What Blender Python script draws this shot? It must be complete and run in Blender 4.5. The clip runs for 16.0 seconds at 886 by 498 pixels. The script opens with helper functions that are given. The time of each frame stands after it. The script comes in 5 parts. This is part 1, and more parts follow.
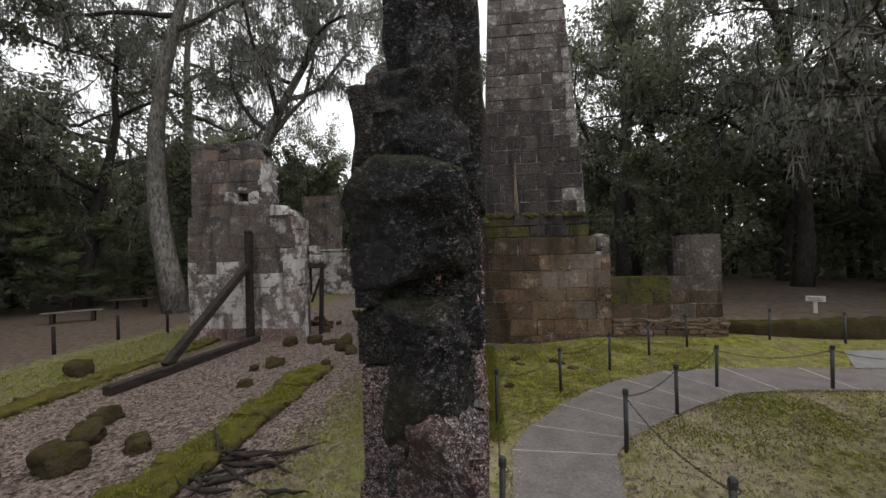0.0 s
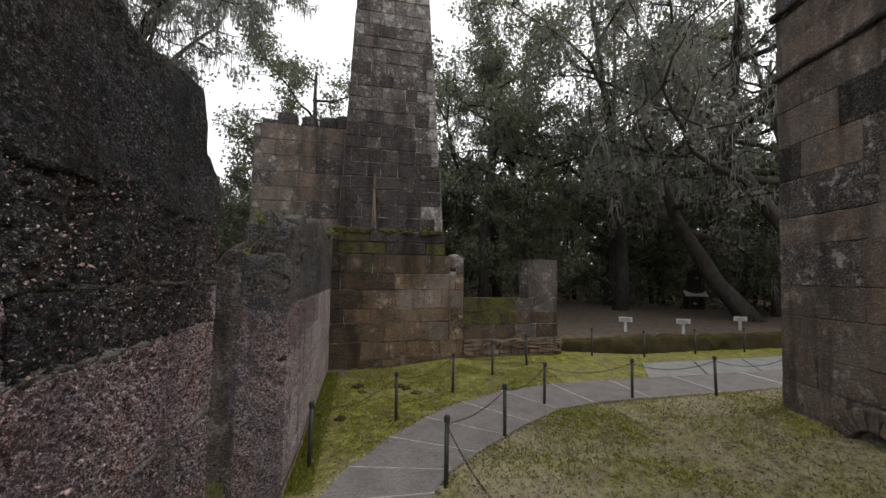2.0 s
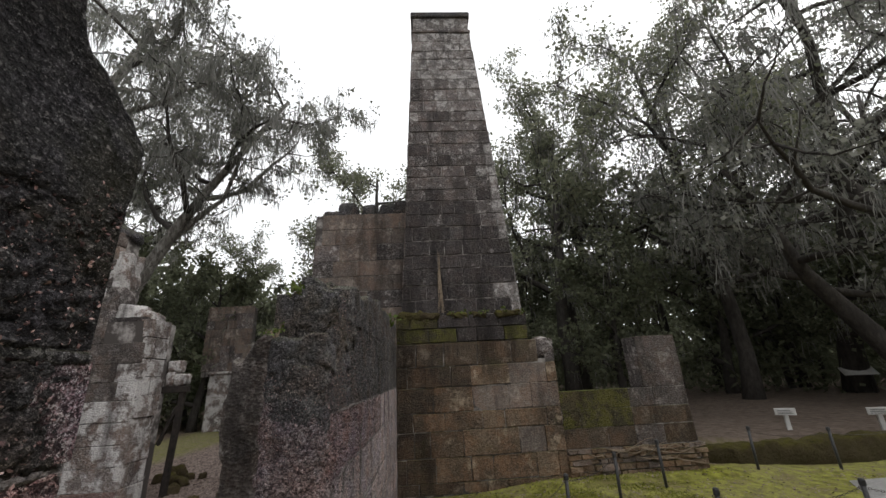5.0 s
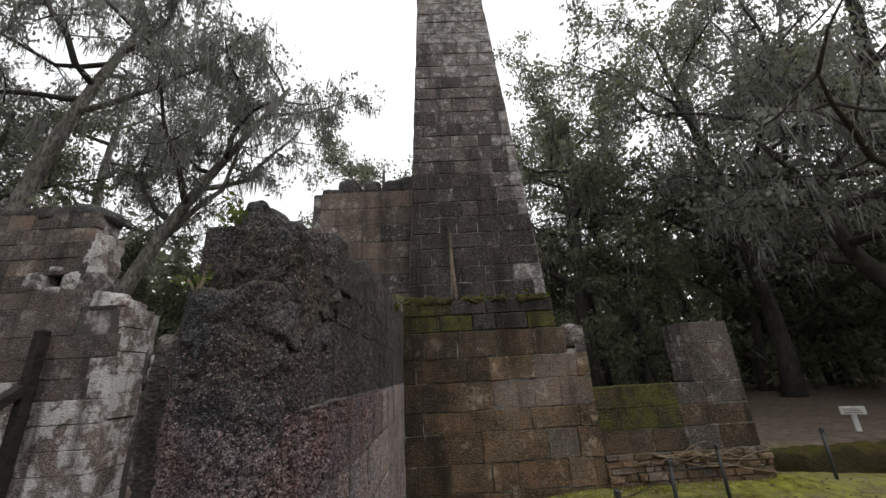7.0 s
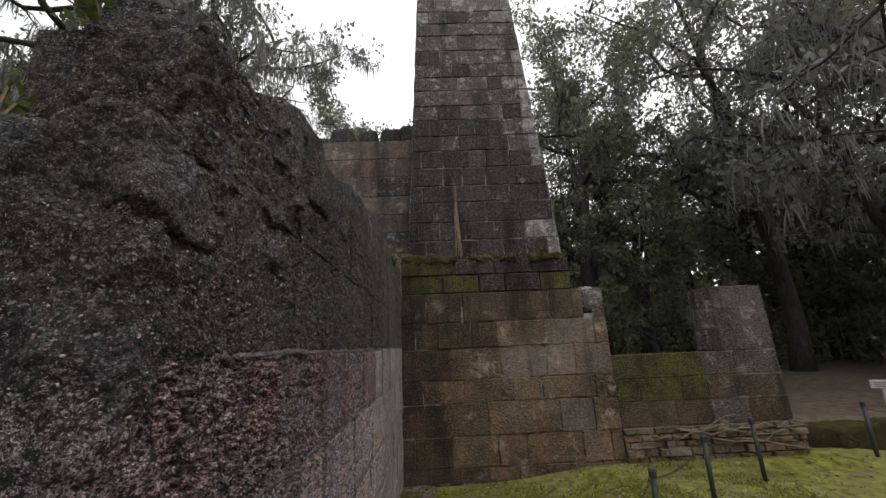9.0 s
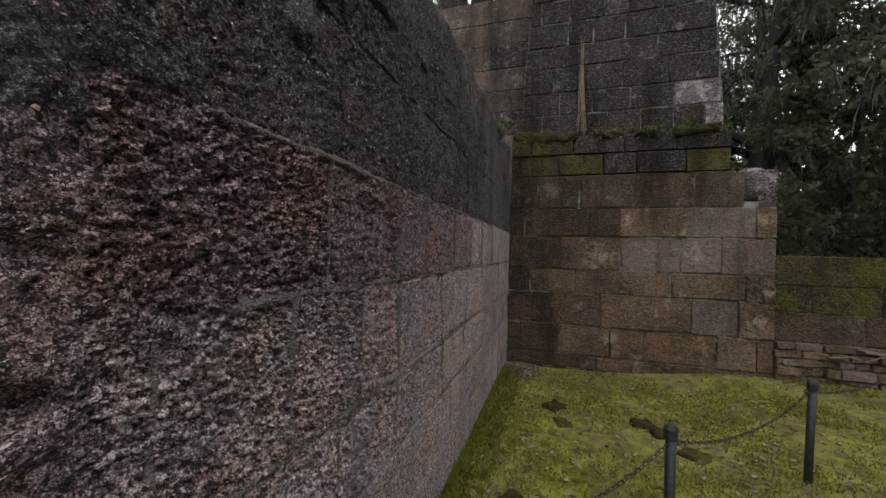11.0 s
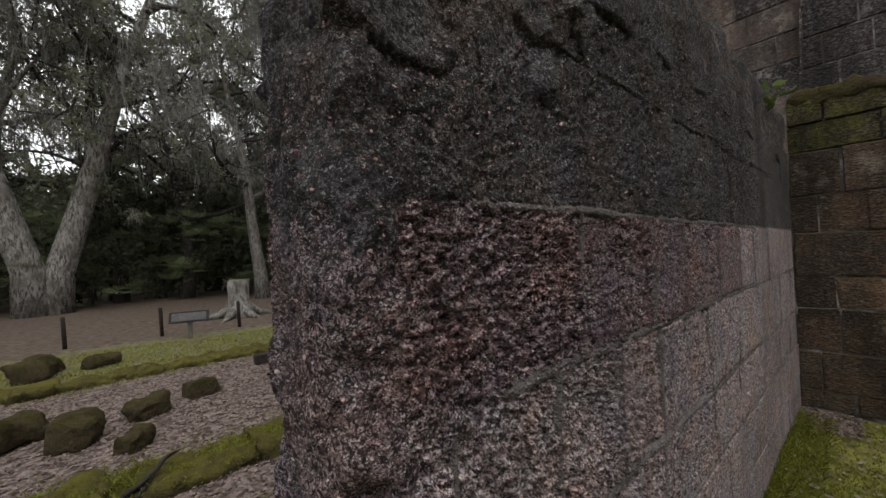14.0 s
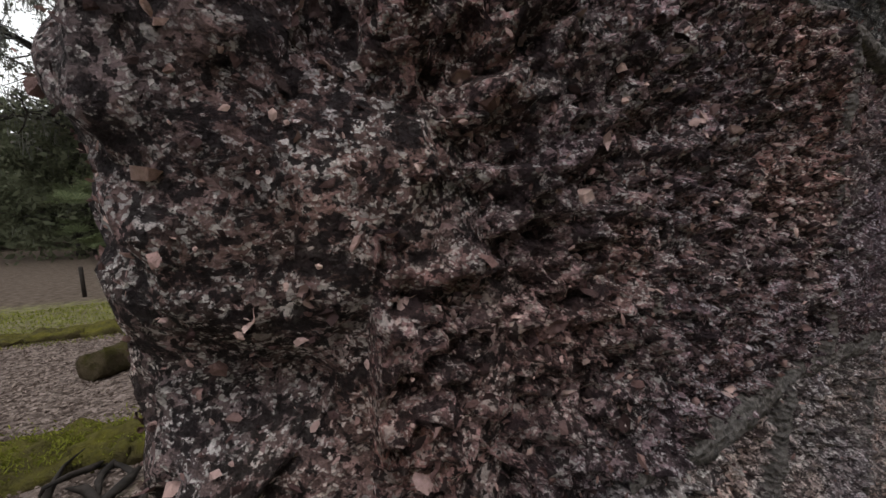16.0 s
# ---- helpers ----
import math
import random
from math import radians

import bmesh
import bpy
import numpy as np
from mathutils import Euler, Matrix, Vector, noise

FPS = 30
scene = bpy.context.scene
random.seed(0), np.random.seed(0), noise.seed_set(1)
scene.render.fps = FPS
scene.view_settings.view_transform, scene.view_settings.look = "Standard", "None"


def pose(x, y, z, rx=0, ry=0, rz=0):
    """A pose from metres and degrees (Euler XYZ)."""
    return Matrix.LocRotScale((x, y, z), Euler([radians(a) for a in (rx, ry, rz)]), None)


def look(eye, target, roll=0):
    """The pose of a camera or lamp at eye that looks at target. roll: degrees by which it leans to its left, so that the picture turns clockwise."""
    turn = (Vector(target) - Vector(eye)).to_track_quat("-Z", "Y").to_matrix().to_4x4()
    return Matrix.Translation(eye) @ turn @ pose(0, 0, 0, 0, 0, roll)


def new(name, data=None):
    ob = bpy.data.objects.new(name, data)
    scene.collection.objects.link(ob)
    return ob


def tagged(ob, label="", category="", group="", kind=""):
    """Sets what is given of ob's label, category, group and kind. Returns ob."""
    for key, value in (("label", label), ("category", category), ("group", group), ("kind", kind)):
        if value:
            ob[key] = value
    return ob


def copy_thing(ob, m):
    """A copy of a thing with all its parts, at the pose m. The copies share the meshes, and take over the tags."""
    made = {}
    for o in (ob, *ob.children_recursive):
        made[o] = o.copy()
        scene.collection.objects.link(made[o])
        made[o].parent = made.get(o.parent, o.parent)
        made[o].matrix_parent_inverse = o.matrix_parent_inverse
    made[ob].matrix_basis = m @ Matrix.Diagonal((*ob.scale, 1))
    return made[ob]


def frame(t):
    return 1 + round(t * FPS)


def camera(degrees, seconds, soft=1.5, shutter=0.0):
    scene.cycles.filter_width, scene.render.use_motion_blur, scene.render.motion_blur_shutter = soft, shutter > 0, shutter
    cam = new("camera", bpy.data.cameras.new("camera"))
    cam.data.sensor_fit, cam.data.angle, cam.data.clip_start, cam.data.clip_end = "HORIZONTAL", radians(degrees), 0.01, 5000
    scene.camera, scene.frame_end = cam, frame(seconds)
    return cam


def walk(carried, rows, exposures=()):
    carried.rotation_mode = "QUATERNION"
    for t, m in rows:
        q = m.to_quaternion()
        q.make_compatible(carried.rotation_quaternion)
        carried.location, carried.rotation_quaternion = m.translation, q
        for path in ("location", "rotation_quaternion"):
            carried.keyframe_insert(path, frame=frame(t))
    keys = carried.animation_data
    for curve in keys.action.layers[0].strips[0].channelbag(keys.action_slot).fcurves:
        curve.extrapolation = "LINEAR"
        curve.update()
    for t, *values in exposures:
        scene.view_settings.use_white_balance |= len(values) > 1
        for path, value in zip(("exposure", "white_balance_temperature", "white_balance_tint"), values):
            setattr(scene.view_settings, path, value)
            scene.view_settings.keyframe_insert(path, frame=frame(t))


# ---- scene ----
cam = camera(100.4, 16.0)
METRES, EYE, TILT, LEAN, TURN = 6.0, 2.42, -1.0, 0.0, 5.8
ROWS = [
    (0.0, 0.0, 0.0, 0.0, 0.04, 1.6, 1.52),
    (0.5, 0.0311, 0.0012, -0.0099, -3.46, 1.13, 1.52),
    (1.0, 0.0771, 0.0187, -0.0179, -8.96, 1.64, 1.07),
    (1.5, 0.1109, 0.0429, -0.0226, -14.64, 2.87, 0.34),
    (2.0, 0.1287, 0.0842, -0.0245, -18.21, 5.0, -0.25),
    (2.5, 0.1486, 0.1215, -0.0252, -18.79, 8.07, -0.35),
    (3.0, 0.1663, 0.1511, -0.0301, -17.14, 12.0, 0.19),
    (3.5, 0.1602, 0.1838, -0.0339, -14.44, 15.79, 1.08),
    (4.0, 0.1464, 0.2205, -0.0363, -11.57, 18.55, 2.07),
    (6.5, 0.1534, 0.4359, -0.0483, -6.19, 20.0, 3.19),
    (7.0, 0.1549, 0.4857, -0.053, -6.26, 19.67, 3.2),
    (7.5, 0.1486, 0.5302, -0.0557, -6.57, 19.22, 3.14),
    (8.0, 0.1509, 0.5624, -0.0611, -7.09, 18.56, 2.86),
    (10.5, 0.173, 0.6921, -0.1014, 2.05, 6.17, -1.03),
    (11.0, 0.1882, 0.6936, -0.1175, 11.47, 1.19, -1.61),
    (11.5, 0.1944, 0.6903, -0.1204, 21.03, -2.46, -0.73),
    (12.0, 0.1888, 0.6877, -0.119, 28.68, -3.45, 0.66),
    (12.5, 0.1797, 0.6856, -0.1035, 34.53, -2.27, 1.66),
    (13.0, 0.1813, 0.6813, -0.0827, 38.79, -0.16, 2.12),
    (13.5, 0.1809, 0.6832, -0.0796, 41.67, 1.64, 2.09),
    (14.0, 0.1626, 0.6968, -0.0882, 43.24, 1.68, 1.77),
    (14.5, 0.1342, 0.717, -0.0998, 44.13, 0.51, 1.2),
    (15.0, 0.1142, 0.7355, -0.1046, 45.64, -1.05, 0.66),
    (15.5, 0.1078, 0.746, -0.1064, 48.9, -2.66, 0.3),
    (16.0, 0.1031, 0.7566, -0.1059, 54.18, -3.99, 0.23),
]
walk(cam, [(t, pose(0, 0, EYE, TILT, LEAN, TURN) @ pose(METRES * x, METRES * y, METRES * z, 90 + pitch, roll, yaw)) for t, x, y, z, yaw, pitch, roll in ROWS])

# ---- world, sun, exposure ----
scene.view_settings.exposure = 0.06
world = bpy.data.worlds.new("overcast")
scene.world = world
world.use_nodes = True
wn, wl = world.node_tree.nodes, world.node_tree.links
sky = wn.new("ShaderNodeTexSky")
sky.sky_type, sky.sun_disc = "NISHITA", False
sky.sun_elevation, sky.sun_rotation = radians(52), radians(70)
sky.air_density, sky.dust_density = 1.0, 4.0
grey = wn.new("ShaderNodeHueSaturation")
grey.inputs["Saturation"].default_value = 0.12
wl.new(sky.outputs[0], grey.inputs["Color"])
veil = wn.new("ShaderNodeMix")   # the even white of a closed cloud cover
veil.data_type = "RGBA"
veil.inputs[0].default_value = 0.72
veil.inputs[7].default_value = (9.6, 9.7, 9.9, 1.0)
wl.new(grey.outputs[0], veil.inputs[6])
wl.new(veil.outputs[2], wn["Background"].inputs[0])
wn["Background"].inputs[1].default_value = 0.15
sun_data = bpy.data.lights.new("sun", "SUN")
sun_data.energy, sun_data.angle, sun_data.color = 0.9, radians(25), (1.0, 0.97, 0.92)
sun = new("sun", sun_data)
sun.matrix_world = look((12, -2, 20), (0, 2, 0))


# ---- materials ----
def rgb(c):
    return (c[0], c[1], c[2], 1.0)


class Mat:
    """A small builder of node materials in object-free world coordinates."""

    def __init__(self, name, rough=0.9, metal=0.0, spec=0.3):
        self.m = bpy.data.materials.new(name)
        self.m.use_nodes = True
        self.n, self.l = self.m.node_tree.nodes, self.m.node_tree.links
        self.b = self.n["Principled BSDF"]
        self.b.inputs["Roughness"].default_value = rough
        self.b.inputs["Metallic"].default_value = metal
        self.b.inputs["Specular IOR Level"].default_value = spec
        self.geo = self.n.new("ShaderNodeNewGeometry")
        self.pos = self.geo.outputs["Position"]

    def noise(self, scale, detail=4, rough=0.6, stretch=None, distort=0.0):
        t = self.n.new("ShaderNodeTexNoise")
        t.inputs["Scale"].default_value, t.inputs["Detail"].default_value = scale, detail
        t.inputs["Roughness"].default_value, t.inputs["Distortion"].default_value = rough, distort
        self.l.new(self.at(stretch), t.inputs["Vector"])
        return t.outputs[0]

    def at(self, stretch):
        if not stretch:
            return self.pos
        mp = self.n.new("ShaderNodeMapping")
        mp.inputs["Scale"].default_value = stretch
        self.l.new(self.pos, mp.inputs[0])
        return mp.outputs[0]

    def cells(self, scale, stretch=None, feature="F1", out="Distance", rand=1.0):
        t = self.n.new("ShaderNodeTexVoronoi")
        t.feature = feature
        t.inputs["Scale"].default_value, t.inputs["Randomness"].default_value = scale, rand
        self.l.new(self.at(stretch), t.inputs["Vector"])
        return t.outputs[out]

    def warped(self, scale, amount):
        """World place pushed about by noise, so that cells laid on it come out ragged."""
        t = self.n.new("ShaderNodeTexNoise")
        t.inputs["Scale"].default_value, t.inputs["Detail"].default_value = scale, 3
        self.l.new(self.pos, t.inputs["Vector"])
        off = self.n.new("ShaderNodeVectorMath")
        off.operation = "MULTIPLY_ADD"
        self.l.new(t.outputs["Color"], off.inputs[0])
        off.inputs[1].default_value = (amount,) * 3
        self.l.new(self.pos, off.inputs[2])
        return off.outputs[0]

    def bits(self, place, scale, stretch=(1, 1, 1.5)):
        """Ragged cells: two random values a cell and the distance from its middle."""
        mp = self.n.new("ShaderNodeMapping")
        mp.inputs["Scale"].default_value = stretch
        self.l.new(place, mp.inputs[0])
        t = self.n.new("ShaderNodeTexVoronoi")
        t.inputs["Scale"].default_value = scale
        self.l.new(mp.outputs[0], t.inputs["Vector"])
        sep = self.n.new("ShaderNodeSeparateXYZ")
        self.l.new(t.outputs["Color"], sep.inputs[0])
        return sep.outputs[0], sep.outputs[1], t.outputs["Distance"]

    def ramp(self, value, *stops):
        r = self.n.new("ShaderNodeValToRGB")
        e = r.color_ramp.elements
        while len(e) < len(stops):
            e.new(0.5)
        for k, (p, c) in zip(e, stops):
            k.position = p
            k.color = rgb(c) if isinstance(c, tuple) else (c, c, c, 1)
        self.l.new(value, r.inputs[0])
        return r.outputs[0]

    def put(self, value, socket):
        if isinstance(value, tuple):
            socket.default_value = rgb(value)
        elif isinstance(value, (int, float)):
            socket.default_value = value
        else:
            self.l.new(value, socket)

    def mix(self, fac, a, b, mode="MIX"):
        x = self.n.new("ShaderNodeMix")
        x.data_type, x.blend_type = "RGBA", mode
        self.put(fac, x.inputs[0])
        self.put(a, x.inputs[6])
        self.put(b, x.inputs[7])
        return x.outputs[2]

    def math(self, op, a, b=0.0):
        x = self.n.new("ShaderNodeMath")
        x.operation = op
        self.put(a, x.inputs[0])
        self.put(b, x.inputs[1])
        return x.outputs[0]

    def axis(self, k):
        s = self.n.new("ShaderNodeSeparateXYZ")
        self.l.new(self.pos, s.inputs[0])
        return s.outputs[k]

    def up(self):
        s = self.n.new("ShaderNodeSeparateXYZ")
        self.l.new(self.geo.outputs["Normal"], s.inputs[0])
        return s.outputs[2]

    def random(self):
        return self.n.new("ShaderNodeObjectInfo").outputs["Random"]

    def island(self):
        return self.geo.outputs["Random Per Island"]

    def colour(self, c):
        self.put(c, self.b.inputs["Base Color"])
        return self

    def rough(self, r):
        self.put(r, self.b.inputs["Roughness"])
        return self

    def bump(self, height, distance=0.01, strength=1.0):
        b = self.n.new("ShaderNodeBump")
        b.inputs["Distance"].default_value, b.inputs["Strength"].default_value = distance, strength
        self.l.new(height, b.inputs["Height"])
        if self.b.inputs["Normal"].is_linked:
            self.l.new(self.b.inputs["Normal"].links[0].from_socket, b.inputs["Normal"])
        self.l.new(b.outputs[0], self.b.inputs["Normal"])
        return self


def coquina(name, dark, mid, pale, shells=0.5, scale=1.0, green=0.25, bump=0.006, warm=0.5, wash=None, wash_scale=1.5, wash_at=0.55, pit=0.75, vary=0.74, hollow=0.0):
    """Shell stone: packed bits of pale and brown shell in a dark weathered body, stained in patches and runs."""
    m = Mat(name, 0.92, spec=0.2)
    big, patch = m.noise(0.8, 5, 0.65), m.noise(2.7, 5, 0.7)
    streak = m.noise(1.3, 5, 0.6, (2.2, 2.2, 0.3))
    grain = m.noise(70 * scale, 8, 0.8)
    chip = m.cells(62 * scale, (1, 1, 1.6), "F1", "Color")
    chips = m.cells(62 * scale, (1, 1, 1.6), "F1", "Distance")
    crumb = m.cells(150 * scale, (1, 1, 1.4), "F1", "Color")
    body = m.mix(m.ramp(big, (0.35, 0.0), (0.65, 1.0)), dark, mid)
    brown = (mid[0] * 1.15, mid[1] * 0.88, mid[2] * 0.72)
    body = m.mix(m.math("MULTIPLY", m.ramp(patch, (0.45, 0.0), (0.62, 1.0)), warm), body, brown)
    tone = m.ramp(m.random(), (0.0, vary), (1.0, 1.0))
    body = m.mix(1.0, body, tone, "MULTIPLY")
    if wash:
        cover = m.ramp(m.noise(wash_scale, 6, 0.72), (wash_at - 0.035, 0.0), (wash_at + 0.035, 1.0))
        body = m.mix(m.math("MULTIPLY", cover, 0.8), body, wash)
    bits = m.ramp(chip, (0.50, 0.0), (0.55, 0.5), (0.63, 1.0)) if hollow else m.ramp(chip, (0.48, 0.0), (0.60, 0.25), (0.72, 1.0))
    small = m.ramp(crumb, (0.45, 0.0), (0.72, 1.0))
    lights = m.math("MULTIPLY", m.math("MAXIMUM", m.math("MULTIPLY", bits, 0.9), m.math("MULTIPLY", small, 0.7)), m.ramp(grain, (0.42, 0.02 if hollow else 0.1), (0.5 if hollow else 0.6, 1.0)))
    body = m.mix(m.math("MULTIPLY", lights, shells), body, pale)
    # low grain is darkened: the shade of small recesses put into the colour
    pit_shade = m.ramp(grain, (0.40, 1.0), (0.50, 0.0))
    body = m.mix(m.math("MULTIPLY", pit_shade, pit), body, (dark[0] * 0.3, dark[1] * 0.3, dark[2] * 0.32))
    body = m.mix(m.ramp(streak, (0.50, 0.0), (0.68, 0.75)), body, (dark[0] * 0.5, dark[1] * 0.5, dark[2] * 0.5))
    if hollow:
        holes = m.ramp(m.noise(26, 6, 0.78, (1, 1, 1.5), 0.6), (0.40, hollow), (0.54, 0.0))
        body = m.mix(holes, body, (dark[0] * 0.3, dark[1] * 0.26, dark[2] * 0.28))
        tint = m.ramp(m.noise(3.4, 4, 0.65), (0.36, (1.0, 0.93, 1.04)), (0.5, (1.0, 1.0, 1.0)), (0.62, (1.12, 0.90, 0.82)))
        body = m.mix(1.0, body, tint, "MULTIPLY")
    lichen = m.ramp(m.noise(5.5, 5, 0.75), (0.60, 0.0), (0.70, 1.0))
    body = m.mix(m.math("MULTIPLY", lichen, 0.3), body, pale)
    moss = m.ramp(m.noise(1.7, 5, 0.7), (0.56, 0.0), (0.70, 1.0))
    topside = m.ramp(m.up(), (0.35, 0.0), (0.8, 1.0))
    body = m.mix(m.math("MULTIPLY", m.math("MAXIMUM", m.math("MULTIPLY", moss, 0.6), topside), green), body, (0.075, 0.08, 0.018))
    m.colour(body)
    m.bump(m.noise(320 * scale, 4, 0.7), bump * 0.35, 1.0).bump(grain, bump, 1.0).bump(chips, bump * 1.3, 0.9).bump(patch, 0.03, 0.5)
    return m.m


def shellrock(name, dark, mid, pale, flecks=0.3, size=1.0, pit_shade=0.5, green=0.06, vary=0.74, relief=0.010, warm=0.65):
    """Weathered shell rock seen close: ragged flecks of shell, crumbs and pitting, its shade painted near black, in a
    stained body.
    """
    m = Mat(name, 0.9, spec=0.22)
    big, patch = m.noise(0.9, 5, 0.65), m.noise(3.1, 5, 0.7)
    place = m.warped(60 / size, 0.022 * size)
    ra, ga, da = m.bits(place, 78 / size)
    rb, gb, db = m.bits(m.warped(200 / size, 0.008 * size), 300 / size)
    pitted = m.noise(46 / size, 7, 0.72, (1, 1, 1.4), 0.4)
    body = m.mix(m.ramp(big, (0.36, 0.0), (0.64, 1.0)), dark, mid)
    brown = (mid[0] * 1.1, mid[1] * 0.86, mid[2] * 0.74)
    body = m.mix(m.math("MULTIPLY", m.ramp(patch, (0.46, 0.0), (0.62, 1.0)), warm), body, brown)
    body = m.mix(1.0, body, m.ramp(m.random(), (0.0, vary), (1.0, 1.0)), "MULTIPLY")
    body = m.mix(1.0, body, m.ramp(ga, (0.0, 0.42), (0.6, 1.0), (1.0, 1.75)), "MULTIPLY")
    body = m.mix(1.0, body, m.ramp(gb, (0.0, 0.55), (1.0, 1.45)), "MULTIPLY")
    thick = m.ramp(m.noise(5.0, 4, 0.65), (0.36, 0.65), (0.60, 1.0))
    grit = m.ramp(m.noise(120 / size, 5, 0.7), (0.46, 0.0), (0.52, 1.0))
    large = m.math("MULTIPLY", m.math("MULTIPLY", m.ramp(ra, (0.86, 0.0), (0.9, 1.0)), m.ramp(da, (0.36, 1.0), (0.46, 0.0))), thick)
    small = m.math("MULTIPLY", m.math("MULTIPLY", m.ramp(rb, (0.95 - flecks, 0.0), (1.0 - flecks, 1.0)), m.ramp(db, (0.50, 1.0), (0.62, 0.0))), grit)
    body = m.mix(m.math("MULTIPLY", small, m.math("MULTIPLY", thick, 0.95)), body, m.mix(gb, (pale[0] * 0.4, pale[1] * 0.39, pale[2] * 0.39), pale))
    body = m.mix(m.math("MULTIPLY", large, 0.9), body, m.mix(ga, (pale[0] * 0.4, pale[1] * 0.38, pale[2] * 0.38), pale))
    # near-black colour paints in the shade down the holes
    hole = m.ramp(pitted, (0.44, pit_shade), (0.48, 0.0))
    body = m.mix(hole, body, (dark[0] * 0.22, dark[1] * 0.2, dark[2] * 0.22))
    prick_shade = m.ramp(m.noise(165 / size, 3, 0.6), (0.42, pit_shade), (0.46, 0.0))
    body = m.mix(prick_shade, body, (dark[0] * 0.2, dark[1] * 0.19, dark[2] * 0.2))
    streak = m.noise(1.3, 5, 0.6, (2.2, 2.2, 0.3))
    body = m.mix(m.ramp(streak, (0.50, 0.0), (0.66, 0.6)), body, (dark[0] * 0.6, dark[1] * 0.6, dark[2] * 0.62))
    tint = m.ramp(m.noise(3.4, 4, 0.65), (0.36, (0.96, 0.94, 1.05)), (0.5, (1.0, 1.0, 1.0)), (0.62, (1.08, 0.94, 0.88)))
    body = m.mix(1.0, body, tint, "MULTIPLY")
    moss = m.ramp(m.noise(1.7, 5, 0.7), (0.56, 0.0), (0.70, 0.6))
    topside = m.ramp(m.up(), (0.35, 0.0), (0.8, 1.0))
    body = m.mix(m.math("MULTIPLY", m.math("MAXIMUM", moss, topside), green), body, (0.075, 0.08, 0.018))
    m.colour(body)
    m.bump(m.noise(300, 4, 0.7), relief * 0.25, 1.0).bump(db, relief * 0.6, 0.7).bump(da, relief * 0.9, 0.7).bump(pitted, relief * 1.6, 0.8).bump(patch, 0.03, 0.4)
    return m.m


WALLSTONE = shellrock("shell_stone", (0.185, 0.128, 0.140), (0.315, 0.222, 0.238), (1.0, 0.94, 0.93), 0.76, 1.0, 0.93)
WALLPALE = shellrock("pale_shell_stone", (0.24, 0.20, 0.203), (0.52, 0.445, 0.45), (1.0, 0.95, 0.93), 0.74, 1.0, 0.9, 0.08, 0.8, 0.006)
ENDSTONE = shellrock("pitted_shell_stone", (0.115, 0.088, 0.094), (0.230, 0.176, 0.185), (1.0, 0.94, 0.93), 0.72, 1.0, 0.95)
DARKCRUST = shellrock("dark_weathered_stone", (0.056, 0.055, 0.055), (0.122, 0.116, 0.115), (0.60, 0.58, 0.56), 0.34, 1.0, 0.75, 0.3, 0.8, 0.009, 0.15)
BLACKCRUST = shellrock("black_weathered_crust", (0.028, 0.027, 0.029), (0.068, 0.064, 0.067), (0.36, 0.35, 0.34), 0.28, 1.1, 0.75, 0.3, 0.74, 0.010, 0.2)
CHIMSTONE = coquina("chimney_stone", (0.045, 0.038, 0.038), (0.16, 0.132, 0.127), (0.60, 0.56, 0.54), 0.42, 0.6, 0.12, 0.010, 0.5, (0.42, 0.385, 0.37), 5.2, 0.585, 0.6, 0.32)
CHIMDARK = coquina("dark_chimney_stone", (0.020, 0.017, 0.017), (0.056, 0.047, 0.047), (0.42, 0.38, 0.37), 0.36, 0.6, 0.12, 0.010, 0.5, (0.22, 0.20, 0.195), 4.2, 0.64, 0.6, 0.5)
LICHENSTONE = coquina("lichened_stone", (0.10, 0.09, 0.088), (0.20, 0.175, 0.17), (0.64, 0.61, 0.59), 0.5, 0.6, 0.08, 0.010, 0.3, (0.46, 0.435, 0.42), 4.6, 0.53, 0.6, 0.5)
BASESTONE = coquina("base_stone", (0.07, 0.051, 0.036), (0.265, 0.190, 0.128), (0.46, 0.38, 0.31), 0.32, 0.45, 0.45, 0.008, 0.6, (0.38, 0.30, 0.22), 2.3, 0.6, 0.45, 0.5)
# darker copy of base_stone; by the wall corner it stands in for shade
BASEDARK = coquina("dark_base_stone", (0.034, 0.026, 0.019), (0.115, 0.085, 0.060), (0.36, 0.30, 0.25), 0.3, 0.6, 0.35, 0.010, 0.6, (0.19, 0.155, 0.12), 2.8, 0.62, 0.5, 0.6)
TANSTONE = coquina("tan_block_stone", (0.085, 0.068, 0.06), (0.225, 0.182, 0.158), (0.46, 0.42, 0.38), 0.32, 0.5, 0.12, 0.006, 0.5, (0.36, 0.30, 0.26), 1.8, 0.6, 0.4, 0.6)
PLASTER = coquina("limewashed_stone", (0.055, 0.044, 0.041), (0.20, 0.165, 0.15), (0.70, 0.67, 0.65), 0.35, 0.35, 0.06, 0.01, 0.5, (0.58, 0.56, 0.55), 2.1, 0.5, 0.4, 0.85)
MOSSTONE = coquina("mossy_stone_block", (0.030, 0.027, 0.016), (0.085, 0.070, 0.040), (0.3, 0.27, 0.18), 0.4, 0.6, 0.85, 0.012, 0.4, (0.095, 0.092, 0.012), 3.4, 0.5, 0.6, 0.45)


def mortar():
    m = Mat("lime_mortar", 0.95, spec=0.15)
    n = m.noise(30, 5, 0.7)
    m.colour(m.mix(m.ramp(m.noise(2.2, 5, 0.7), (0.48, 0.0), (0.62, 1.0)), (0.075, 0.066, 0.062), m.mix(n, (0.22, 0.2, 0.19), (0.46, 0.43, 0.41))))
    return m.bump(n, 0.008).m


